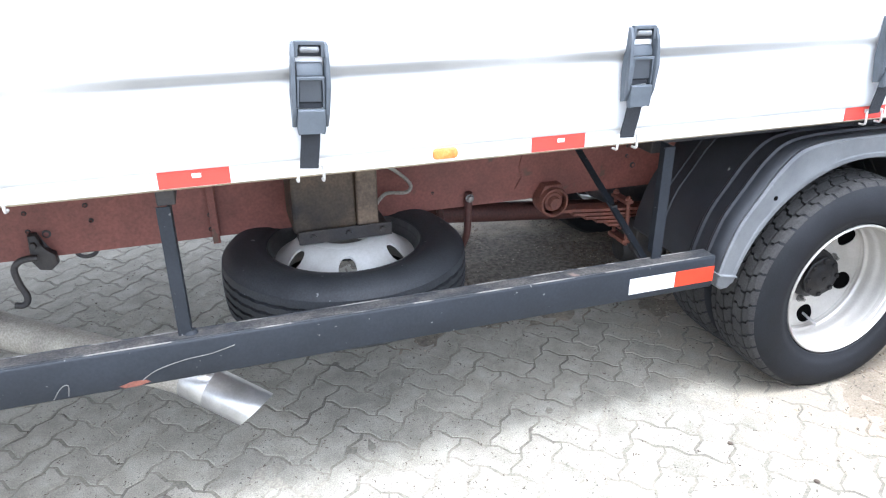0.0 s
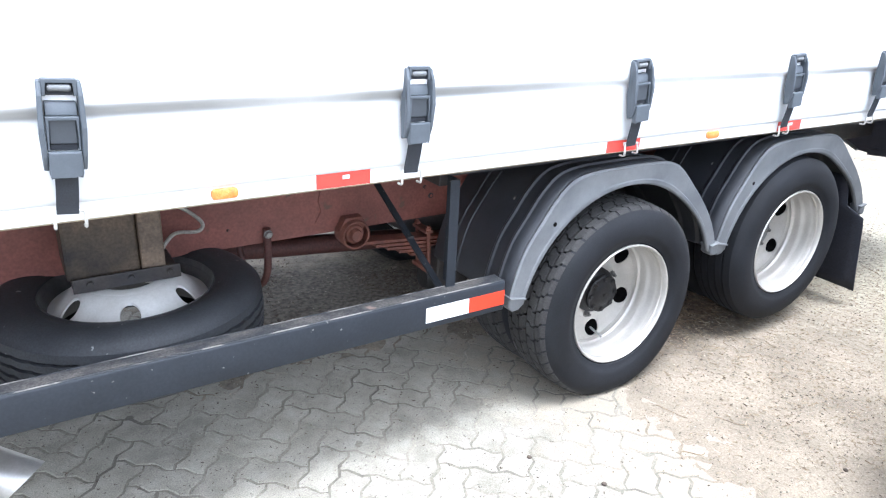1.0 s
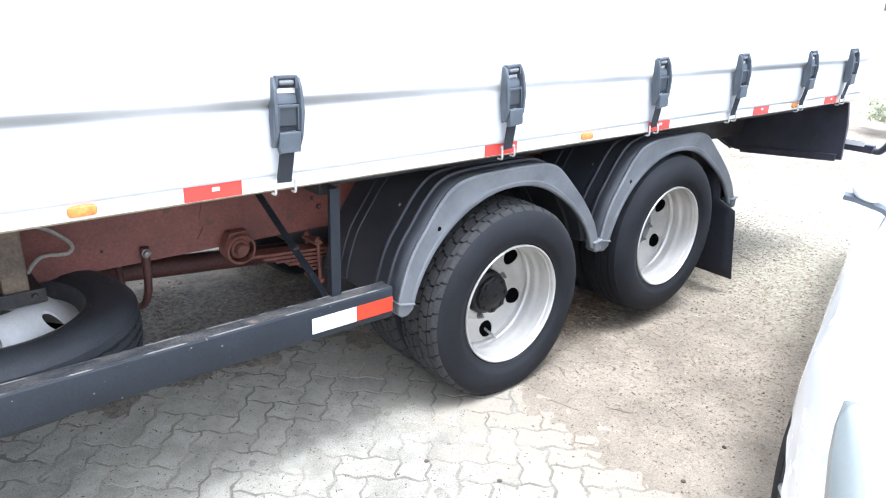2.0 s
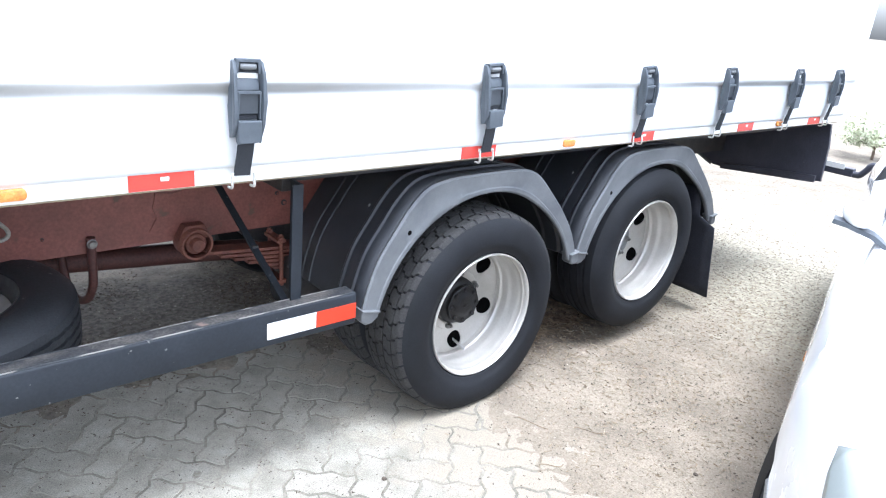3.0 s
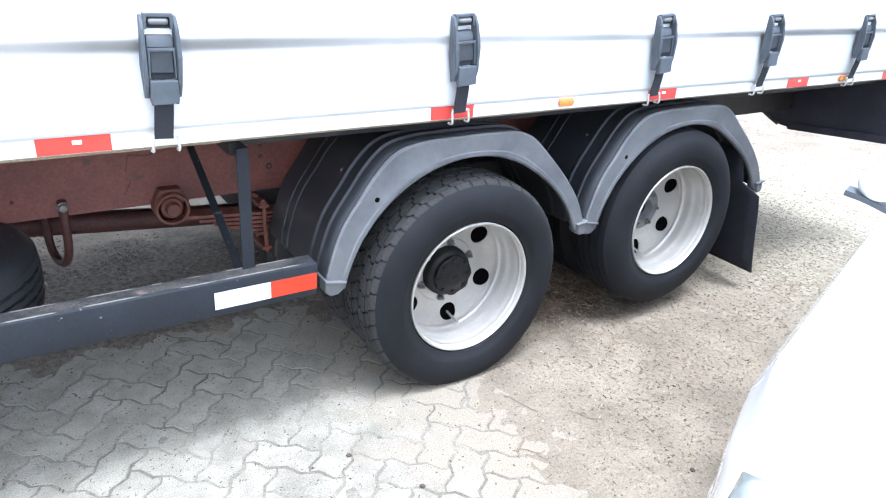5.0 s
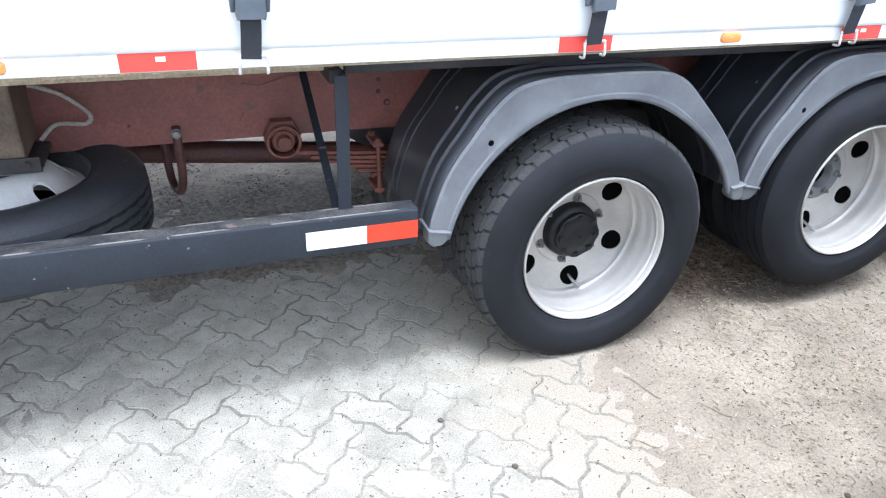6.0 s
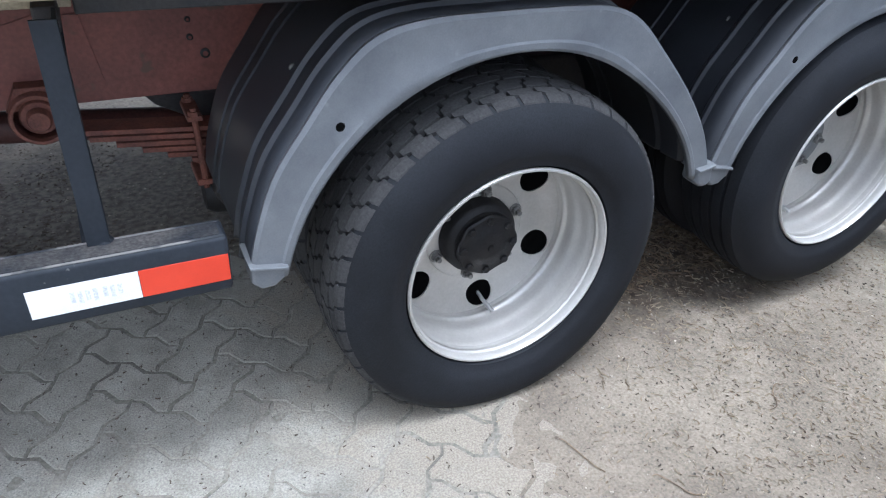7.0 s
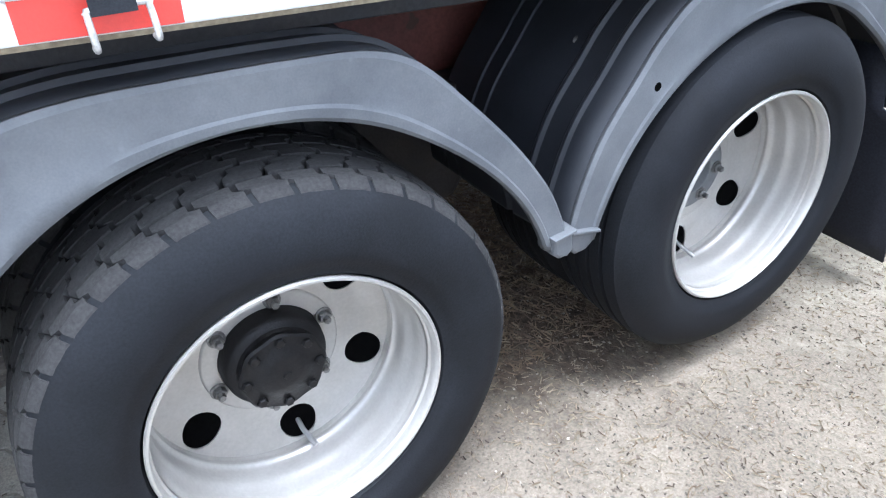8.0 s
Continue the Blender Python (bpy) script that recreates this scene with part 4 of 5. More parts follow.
part("guard_brace", tube([(1.752, 2.83, 0.993), (1.748, 2.62, 0.894), (1.743, 2.38, 0.781), (1.738, 2.180, 0.690)], 0.02, flat=(0.013, 0.005)), M_BAR, guard, "flat dark diagonal brace")
part("worn_edge", boxed(NOSE_X, 1.98, BAR_Y0 + 0.004, BAR_Y0 + 0.011, 0.7072, 0.7086, 0.0005), M_WORN, guard, "paint worn to bare metal")
part("dusty_top", boxed(NOSE_X, 1.972, BAR_Y0 + 0.013, BAR_Y1 - 0.014, 0.7076, 0.7090, 0.0005), M_BARDUST, guard, "dusty scuffed top of the bar")
part("scuff", boxed(1.7335, 1.7585, 2.424, 2.436, 0.7985, 0.8165, 0.002), M_BARDUST, guard)
part("worn_edge", boxed(NOSE_X, 1.98, BAR_Y1 - 0.012, BAR_Y1 - 0.005, 0.7072, 0.7084, 0.0005), M_WORN, guard)
for pts in (((-0.02, 0.600), (0.02, 0.625), (0.10, 0.645), (0.18, 0.652), (0.25, 0.668)), ((-0.26, 0.585), (-0.235, 0.62), (-0.215, 0.625), (-0.22, 0.59))):
    part("scratch", tube(smooth_path([(x, BAR_Y0 - 0.0002, z) for x, z in pts], 4), 0.0017, 6), M_SCRATCH, guard)
part("rust_patch", prism([(-0.085, 0.592), (-0.05, 0.602), (-0.01, 0.600), (0.0, 0.592), (-0.03, 0.585), (-0.07, 0.583)], BAR_Y0 - 0.0012, BAR_Y0 - 0.0002, "y"), M_RUST, guard, "rust patch")
part("weld", lathe([(0.0, 0.016), (0.012, 0.012), (0.020, 0.0)], 12, "z", centre=(1.765, 2.15, 0.707)), M_BAR, guard)
part("weld", lathe([(0.0, 0.016), (0.014, 0.012), (0.024, 0.0)], 12, "z", centre=(0.13, 2.13, 0.707)), M_BAR, guard)

# fenders
def fender_outline(rear):
    """Inner arc and outer edge, about the arch's centre, from the front foot to the rear foot."""
    outer = smooth_path([(-0.628, 0.125, 0), (-0.612, 0.215, 0), (-0.565, 0.350, 0), (-0.490, 0.462, 0), (-0.425, 0.550, 0), (-0.345, 0.618, 0), (-0.235, 0.643, 0), (-0.08, 0.648, 0), (0.10, 0.648, 0), (0.215, 0.640, 0),
                         (0.300, 0.604, 0), (0.385, 0.518, 0), (0.465, 0.418, 0), (0.535, 0.305, 0), (0.575, 0.21, 0), (0.588, 0.150, 0)], 5)
    inner = []
    m = len(outer)
    for i in range(m):
        t = radians(168.0) + (radians(15.5) - radians(168.0)) * i / (m - 1)
        inner.append((0.563 * math.cos(t), 0.563 * math.sin(t)))
    stretch = lambda x: x * (1 + rear * ramp01(0.26, 0.60, x))
    return [(stretch(x), z) for x, z in inner], [(stretch(p.x), p.y) for p in outer]


FY = 2.106


def fender(cx, cz, rear):
    inner, outer = fender_outline(rear)
    rx = 0.57 * rear
    skirt = [(0.0, 0.0, 0.020), (0.0, 0.0, 0.006), (0.06, 0.0, 0.001), (0.19, 0.0, 0.0), (0.25, 0.0, 0.0035), (0.60, 0.0, 0.003), (0.93, 0.0, 0.001), (1.0, 0.0, 0.006), (1.0, 0.0, 0.013)]
    arch = [(1.0, 0.0, 0.0135)]
    for y0, y1, h, back in ((0.094, 0.099, 0.0100, 0.014), (0.183, 0.188, 0.0100, 0.014), (0.411, 0.413, 0.0045, 0.004), (0.471, 0.473, 0.0045, 0.004)):
        arch += [(1.0, 0.0, y0 - 0.005), (1.0, h, y0), (1.0, h, y1), (1.0, 0.0, y1 + back)]
    arch += [(1.0, 0.0, 0.60), (0.4, 0.0, 0.61)]

    def sweep(sect):
        bm = bmesh.new()
        rows = []
        for (ix, iz), (ox, oz) in zip(inner, outer):
            d = Vector((ox - ix, oz - iz))
            rad = Vector((ox, oz)).normalized()
            row = []
            for f, lift, y in sect:
                p = Vector((ix, iz)) + d * f + rad * ((lift - 0.012 * ramp01(0.03, 0.2, y)) if f == 1.0 else 0.0)
                row.append(bm.verts.new((cx + p.x, FY + y, cz + p.y)))
            rows.append(row)
        for a, b in zip(rows, rows[1:]):
            for i in range(len(a) - 1):
                bm.faces.new((a[i], a[i + 1], b[i + 1], b[i]))
        return bm
    ob = part("fender", sweep(arch), M_FENDER, truck, "ribbed black plastic fender", True, 28)
    # the light on the skirt is put into its paler colour
    face = part("fender_skirt", sweep(skirt), M_SKIRT, ob, "grey fender skirt, its lit side paler by colour", True, 28)
    for o in (ob, face):
        s = o.modifiers.new("thick", "SOLIDIFY")
        s.thickness, s.offset = 0.005, 0
    # feet with small ledges, and a black disc painted as the fixing hole
    part("fender_foot", prism([(cx - 0.630, cz + 0.165), (cx - 0.560, cz + 0.150), (cx - 0.556, cz + 0.118), (cx - 0.580, cz + 0.098), (cx - 0.610, cz + 0.096), (cx - 0.630, cz + 0.115)], FY - 0.004, FY + 0.060, "y", 0.008), M_SKIRT, ob)
    part("foot_ledge", prism([(cx - 0.634, cz + 0.166), (cx - 0.552, cz + 0.150), (cx - 0.552, cz + 0.143), (cx - 0.634, cz + 0.159)], FY - 0.016, FY + 0.090, "y", 0.002), M_SKIRT, ob)
    part("fender_foot", prism([(cx + rx + 0.543, cz + 0.178), (cx + rx + 0.594, cz + 0.188), (cx + rx + 0.601, cz + 0.140), (cx + rx + 0.588, cz + 0.126), (cx + rx + 0.562, cz + 0.126), (cx + rx + 0.545, cz + 0.140)], FY - 0.012, FY + 0.050, "y", 0.008), M_SKIRT, ob)
    part("foot_ledge", prism([(cx + rx + 0.540, cz + 0.176), (cx + rx + 0.599, cz + 0.187), (cx + rx + 0.599, cz + 0.194), (cx + rx + 0.540, cz + 0.183)], FY - 0.019, FY + 0.053, "y", 0.002), M_SKIRT, ob)
    part("fixing_hole", lathe([(0.0, 0.0), (0.010, 0.0), (0.0115, 0.002)], 14, "y", centre=(cx - 0.425, FY + 0.0005, cz + 0.447)), M_HOLE, ob)
    part("fender_screw", lathe([(0.0, -0.006), (0.009, -0.004), (0.011, 0.0)], 10, "y", centre=(cx + 0.315, FY + 0.024, cz + 0.492)), M_NUT, ob)
    for x, z in ((-0.452, 0.494),):
        part("fender_screw", lathe([(0.0, -0.006), (0.008, -0.004), (0.010, 0.0)], 10, "y", centre=(cx + x, FY + 0.235, cz + z)), M_NUT, ob)
    return ob


fender(2.655, 0.450, 0.105)
fender(3.940, 0.470, 0.205)
part("fender_bracket", boxed(2.15, 4.4, 2.66, 2.70, 1.03, 1.07, 0.004), M_BLACK, truck)

# mud flap
bm = bmesh.new()
rows = []
for i in range(13):
    z = 0.84 - (0.84 - 0.110) * i / 12
    inside = ramp01(0.615, 0.65, z)
    y0 = 2.045 + 0.090 * inside
    rows.append([bm.verts.new((4.553 + 0.140 * max(0.0, 0.65 - z) / 0.54 + 0.006 * math.sin(i * 0.45 + j * 0.5) - 0.26 * max(0.0, z - 0.58) - 0.012 * inside, y0 + (2.63 - y0) * j / 8, z)) for j in range(9)])
for a, b in zip(rows, rows[1:]):
    for j in range(8):
        bm.faces.new((a[j], a[j + 1], b[j + 1], b[j]))
flap = part("mud_flap", bm, M_FLAP, truck, "black rubber mud flap", True)
s = flap.modifiers.new("thick", "SOLIDIFY")
s.thickness = 0.008

# rear under-bed board and bar
panel = part("rear_panel", prism([(2.065, 0.735), (2.84, 0.663), (2.93, 0.668), (3.95, 1.13), (3.95, 1.155), (2.10, 1.155), (2.075, 1.0)], 6.08, 6.11, "x", 0.004), M_PANEL, truck, "dark navy rear underrun panel")
part("panel_edge", tube([(6.075, 2.93, 0.672), (6.075, 3.93, 1.125)], 0.014, 8), M_SKIRT, panel, "pale worn folded edge")
part("panel_lip", prism([(2.10, 0.722), (2.84, 0.652), (2.84, 0.700), (2.10, 0.775)], 6.055, 6.078, "x", 0.004), M_PANEL, panel)
bar = part("rear_bar", boxed(6.18, 6.24, 1.90, 2.90, 0.80, 0.86, 0.006), M_PANEL, truck, "navy rear underrun bar")
part("bar_end", tube(smooth_path([(6.21, 1.905, 0.82), (6.21, 1.86, 0.825), (6.21, 1.83, 0.86), (6.21, 1.80, 0.905), (6.21, 1.765, 0.91)]), 0.024, 10), M_PANEL, bar, "", True)
part("bar_plate", boxed(6.172, 6.179, 1.96, 2.10, 0.845, 0.885, 0.002), M_RAIL_WHITE, bar, "pale plate on the bar")

# buckles, reflectors and lamps along the bed edge
def buckle(x, lean=0.0, y=SIDE_Y - 0.020):
    b = empty("curtain_buckle", (x, y, 1.30), truck)
    b.rotation_euler = (0, lean, 0)
    b["label"] = "grey over-centre curtain buckle with black strap"
    for s in (-1, 1):
        out = [(-0.012, 0.250), (-0.030, 0.246), (-0.044, 0.215), (-0.052, 0.14), (-0.048, 0.07), (-0.034, 0.035), (-0.012, 0.03), (-0.008, 0.12)]
        bm = prism(out, s * 0.047, s * 0.036, "x", 0.003)
        for v in bm.verts:
            v.co.x += s * 0.004 * math.sin(math.pi * max(0, min(1, (v.co.z - 0.05) / 0.2)))
        part("side_plate", bm, M_BUCKLE, b)
    frame_top = [(-0.038, 0.213), (-0.030, 0.213), (-0.030, 0.246), (0.030, 0.246), (0.030, 0.213), (0.038, 0.213), (0.037, 0.253), (-0.037, 0.253)]
    part("top_frame", prism(frame_top, -0.034, -0.010, "y", 0.002), M_BUCKLE, b)
    part("top_plate", box(bmesh.new(), -0.030, 0.030, -0.022, -0.012, 0.214, 0.246, 0.002), M_STRAP, b)
    # reflection on the buckle's top, made as a paler rounded bar
    pin = lathe([(0.0, -0.026), (0.006, -0.025), (0.009, -0.021), (0.009, 0.021), (0.006, 0.025), (0.0, 0.026)], 14, "x", centre=(0, -0.026, 0.232))
    part("top_pin", pin, M_FLANGE, b, "light grey rounded bar, the reflection on the buckle top", True)
    part("strap_roll", prism([(-0.010, 0.200), (-0.024, 0.197), (-0.031, 0.187), (-0.033, 0.168), (-0.018, 0.164), (-0.010, 0.170)], -0.034, 0.034, "x", 0.003), M_BUCKLE, b, "grey webbing roller", True)
    part("lever_frame", prism([(-0.036, 0.166), (0.036, 0.166), (0.036, 0.086), (0.031, 0.086), (0.031, 0.160), (-0.031, 0.160), (-0.031, 0.086), (-0.036, 0.086)], -0.044, -0.020, "y", 0.002), M_BUCKLE, b)
    part("lever", box(bmesh.new(), -0.030, 0.030, -0.038, -0.018, 0.100, 0.159, 0.003, 2), M_LEVER, b, "dark recessed lever")
    part("slot", box(bmesh.new(), -0.030, 0.030, -0.032, -0.012, 0.084, 0.099, 0.002), M_STRAP, b)
    part("tongue", prism([(-0.036, 0.083), (0.036, 0.083), (0.037, 0.03), (0.034, 0.018), (0.018, 0.024), (-0.018, 0.024), (-0.034, 0.016), (-0.037, 0.03)], -0.052, -0.030, "y", 0.004), M_BUCKLE, b)
    strap = tube([(0.0, -0.026, 0.03), (-0.001, -0.018, -0.02), (-0.003, -0.010, -0.06), (-0.004, -0.007, -0.085)], 0.02, flat=(0.0255, 0.002))
    part("strap", strap, M_STRAP, b, "black webbing strap")
    hook = smooth_path([(-0.034, 0.018, -0.124), (-0.034, -0.004, -0.122), (-0.034, -0.008, -0.108), (-0.033, -0.006, -0.083), (-0.029, -0.005, -0.078), (0.031, -0.005, -0.078), (0.035, -0.006, -0.083), (0.036, -0.008, -0.108), (0.036, -0.004, -0.122), (0.036, 0.018, -0.124)], 4)
    part("hook", tube(hook, 0.0042, 8), M_HOOK, b, "pale wire hook", True)
    return b


BUCKLES = ((-0.27, 0.0), (0.519, 0.058), (1.507, 0.017), (2.503, -0.070), (3.516, -0.085), (4.275, -0.05), (5.11, -0.05), (5.73, -0.05))
first = buckle(*BUCKLES[0])
for x, lean in BUCKLES[1:]:
    copy_thing(first, pose(x, SIDE_Y - 0.020, 1.30, 0, math.degrees(lean), 0))
for x0 in (0.120, 1.187, 2.402, 3.515, 4.562, 5.52, -0.98):
    w = 0.182
    r = part("reflector_plate", boxed(x0, x0 + w, SIDE_Y - 0.0035, SIDE_Y - 0.0003, 1.189, 1.2425, 0.001), M_RED, truck, "red reflective plate")
    part("sticker", boxed(x0 + w * 0.47, x0 + w * 0.60, SIDE_Y - 0.0055, SIDE_Y - 0.0038, 1.213, 1.225, 0.0005), M_WHITE_TAPE, r)
for x in (0.908, 3.033, 5.08, -1.2):
    prof = [(x + math.copysign(0.026, math.cos(t)) + 0.012 * math.cos(t), 1.214 + math.copysign(0.0035, math.sin(t)) + 0.012 * math.sin(t)) for t in (2 * math.pi * (k + 0.5) / 24 for k in range(24))]
    lamp = part("side_marker_lamp", prism(prof, SIDE_Y - 0.015, SIDE_Y - 0.0004, "y", 0.004), M_AMBER, truck, "amber side marker lamp", True)

# ---- white car ----
CAR_YAW = 16.2
car = tagged(empty("car", (2.505, 0.728, 0)), "white parked car with dark wheel arch", "car")
car.rotation_euler = (0, 0, radians(CAR_YAW))
# in the car's own frame: x from the front wheel towards the tail, y = 0 the side towards the truck, going minus across, z up
CW = 2.02


def car_half(x):
    """Half width at the belt."""
    nose = (max(0.0, -x - 0.08) / 0.78) ** 1.6
    return CW / 2 * (1 - 0.22 * nose) * (1 - 0.08 * ramp01(3.3, 3.9, x))


def car_top(x):
    """The bonnet's and belt's height."""
    return 0.74 + 0.30 * ramp01(-0.98, -0.55, x) + 0.06 * ramp01(-0.2, 0.8, x) - 0.05 * ramp01(3.4, 3.9, x)


CAR_SECTION = [(0.86, 0.22), (0.97, 0.30), (0.985, 0.38), (0.99, 0.46), (0.995, 0.54), (1.0, 0.62), (1.0, 0.70), (0.997, 0.80), (0.985, 0.90), (0.955, 0.965), (0.88, 1.0), (0.6, 1.02), (0.3, 1.03), (0.0, 1.035)]


def car_surface(x, u):
    """Half width and height at a place u along the body's section."""
    k = max(0, min(len(CAR_SECTION) - 2, int(u)))
    f = [a + (b - a) * (u - k) for a, b in zip(CAR_SECTION[k], CAR_SECTION[k + 1])]
    low = 0.22 + 0.10 * (1 - ramp01(-0.86, -0.6, x))
    return car_half(x) * f[0], low + (f[1] - 0.22) / (1.035 - 0.22) * (car_top(x) + 0.035 - low)


def car_body():
    bm = bmesh.new()
    stations = [-0.86, -0.84, -0.78, -0.68, -0.56, -0.46] + [round(-0.40 + 0.05 * i, 3) for i in range(17)] + [0.55, 0.75, 1.0, 1.3, 1.7, 2.0, 2.1] + [round(2.50 + 0.05 * i, 3) for i in range(17)] + [3.4, 3.6, 3.8, 3.88, 3.9]
    prof = CAR_SECTION
    rows = []
    for x in stations:
        h, top = car_half(x), car_top(x)
        low = 0.22 + 0.10 * (1 - ramp01(-0.86, -0.6, x))
        pts = []
        for f, z in prof:
            zz = low + (z - 0.22) / (1.035 - 0.22) * (top + 0.035 - low)
            pts.append((h * f, zz))
        full = [(-w, z) for w, z in pts] + [(w, z) for w, z in reversed(pts[:-1])]
        rows.append([bm.verts.new((x, -CW / 2 - w, z)) for w, z in full])
    for a, b in zip(rows, rows[1:]):
        for i in range(len(a) - 1):
            bm.faces.new((a[i], a[i + 1], b[i + 1], b[i]))
    bm.faces.new(rows[0])
    bm.faces.new(rows[-1])
    # wheel openings
    for cx in (0.0, 2.90):
        R = 0.425
        gone = []
        for f in bm.faces:
            if abs(f.normal.y) < 0.5 and len(f.verts) < 5 and f.calc_center_median().z > 0.8:
                continue
            if len(f.verts) < 5 and all(math.hypot(v.co.x - cx, v.co.z - 0.345) < R + 0.02 for v in f.verts) and abs(f.calc_center_median().y + CW / 2) > 0.5:
                gone.append(f)
        bmesh.ops.delete(bm, geom=gone, context="FACES")
        for v in bm.verts:
            d = math.hypot(v.co.x - cx, v.co.z - 0.345)
            if v.is_boundary and d < R + 0.10 and d > 0.01:
                k = R / d
                v.co.x, v.co.z = cx + (v.co.x - cx) * k, 0.345 + (v.co.z - 0.345) * k
    return bm


body = part("body", car_body(), M_CARPAINT, car, "glossy white body", True, 40)
def greenhouse():
    bm = bmesh.new()
    st = [(0.62, 0.92, 1.10, 0.0), (1.80, 0.74, 1.53, 0.2), (2.30, 0.72, 1.67, 0.3), (2.6, 0.72, 1.72, 0.3), (3.4, 0.72, 1.62, 0.3), (3.85, 0.88, 1.10, 0.0)]
    rows = []
    for x, w, z, r in st:
        rows.append([bm.verts.new((x, -CW / 2 + s, zz)) for s, zz in ((-0.93, 1.02), (-w, z - 0.06), (-w * 0.85, z), (0, z + 0.015), (w * 0.85, z), (w, z - 0.06), (0.93, 1.02))])
    for a, b in zip(rows, rows[1:]):
        for i in range(len(a) - 1):
            bm.faces.new((a[i], a[i + 1], b[i + 1], b[i]))
    return bm
cabin = part("cabin_glass", greenhouse(), M_GLASS, car, "dark cabin glass", True, 30)
roof = bmesh.new()
box(roof, 2.28, 3.42, -CW / 2 - 0.70, -CW / 2 + 0.70, 1.66, 1.745, 0.03, 3)
part("roof", roof, M_CARPAINT, car, "", True)
for s in (-1, 1):
    part("pillar", tube([(0.58, -CW / 2 + s * 0.90, 1.05), (2.00, -CW / 2 + s * 0.745, 1.56)], 0.035, 10), M_CARPAINT, car, "", True)
    part("pillar", tube([(2.35, -CW / 2 + s * 0.94, 1.03), (2.42, -CW / 2 + s * 0.725, 1.66)], 0.035, 8), M_CARDARK, car, "", True)
    my = -CW / 2 + s * (CW / 2 - 0.032)
    bm = bmesh.new()
    bmesh.ops.create_uvsphere(bm, u_segments=20, v_segments=12, radius=1.0)
    for v in bm.verts:
        v.co = Vector((0.69 + v.co.x * 0.062 + 0.02 * v.co.y * s, my + v.co.y * 0.058, 1.210 + v.co.z * 0.044))
    mirror = part("wing_mirror", bm, M_CARPAINT, car, "white wing mirror with dark underside", True, 60)
    part("mirror_base", tube([(0.70, my - s * 0.14, 1.095), (0.69, my - s * 0.05, 1.150), (0.685, my + s * 0.03, 1.172), (0.684, my + s * 0.075, 1.178)], 0.04, 12, flat=(0.030, 0.008)), M_BUCKLE, mirror, "dark mirror underside", True)
    # headlamp lying on the wing, from a point behind to the nose
    bm = bmesh.new()
    rows = []
    for i in range(9):
        x = -0.525 - 0.318 * i / 8
        lo, hi = 8.9 - 3.2 * (i / 8) ** 0.8, 8.9 + 2.5 * (i / 8) ** 0.6
        rows.append([])
        for k in range(9):
            u = lo + (hi - lo) * k / 8
            w, z = car_surface(x, u)
            w2, z2 = car_surface(x, u + 0.05)
            nrm = Vector((z2 - z, w - w2)).normalized() * 0.007
            rows[-1].append(bm.verts.new((x - 0.002, -CW / 2 + s * (w + nrm.x), z + nrm.y)))
    for a, b in zip(rows, rows[1:]):
        for k in range(8):
            bm.faces.new((a[k], a[k + 1], b[k + 1], b[k]))
    bmesh.ops.remove_doubles(bm, verts=bm.verts, dist=0.0005)
    lamp = part("headlight", bm, M_LENS, car, "clear swept headlight", True, 60)
    sd = lamp.modifiers.new("thick", "SOLIDIFY")
    sd.thickness, sd.offset = 0.02, 0
    part("side_repeater", box(bmesh.new(), 0.36, 0.41, -CW / 2 + s * (CW / 2 - 0.002) - 0.004, -CW / 2 + s * (CW / 2 - 0.002) + 0.004, 0.775, 0.795, 0.003), M_AMBER, car)
for cx in (0.0, 2.90):
    for s in (-1, 1):
        w = empty("wheel", (cx, -CW / 2 + s * (CW / 2 - 0.125), 0.355), car)
        w.rotation_euler = (0, 0, (0 if s < 0 else math.pi) + (radians(11) if cx < 1 else 0))
        k = 0.355
        bm = lathe([(0.205, -0.07), (0.215, -0.09), (0.27, -0.10), (0.335, -0.085), (k, -0.06), (k, 0.06), (0.335, 0.085), (0.27, 0.10), (0.205, 0.09)], 48, "y")
        part("tyre", bm, M_RUBBER, w, "", True)
        bm = lathe([(0.208, -0.085), (0.200, -0.088), (0.190, -0.06), (0.185, 0.05), (0.0, 0.05)], 40, "y")
        part("rim", bm, M_CARDARK, w, "", True)
        for j in range(7):
            t = 2 * math.pi * j / 7
            sp = tube([(0.03 * math.cos(t), -0.07, 0.03 * math.sin(t)), (0.196 * math.cos(t), -0.076, 0.196 * math.sin(t))], [0.028, 0.018], 8)
            part("spoke", sp, M_ALLOY, w, "", True)
        part("wheel_cap", lathe([(0.0, -0.10), (0.03, -0.098), (0.045, -0.08), (0.045, -0.03)], 20, "y"), M_ALLOY, w, "", True)
        liner = lathe([(0.415, -0.06), (0.412, 0.20), (0.0, 0.20)], 40, "y")
        ln = part("arch_liner", liner, M_CARDARK, w, "", True)
part("grille", boxed(-0.868, -0.80, -CW / 2 - 0.42, -CW / 2 + 0.42, 0.46, 0.60, 0.01), M_CARDARK, car)
part("number_plate", boxed(-0.878, -0.870, -CW / 2 - 0.20, -CW / 2 + 0.20, 0.36, 0.45, 0.003), M_WHITE_TAPE, car)

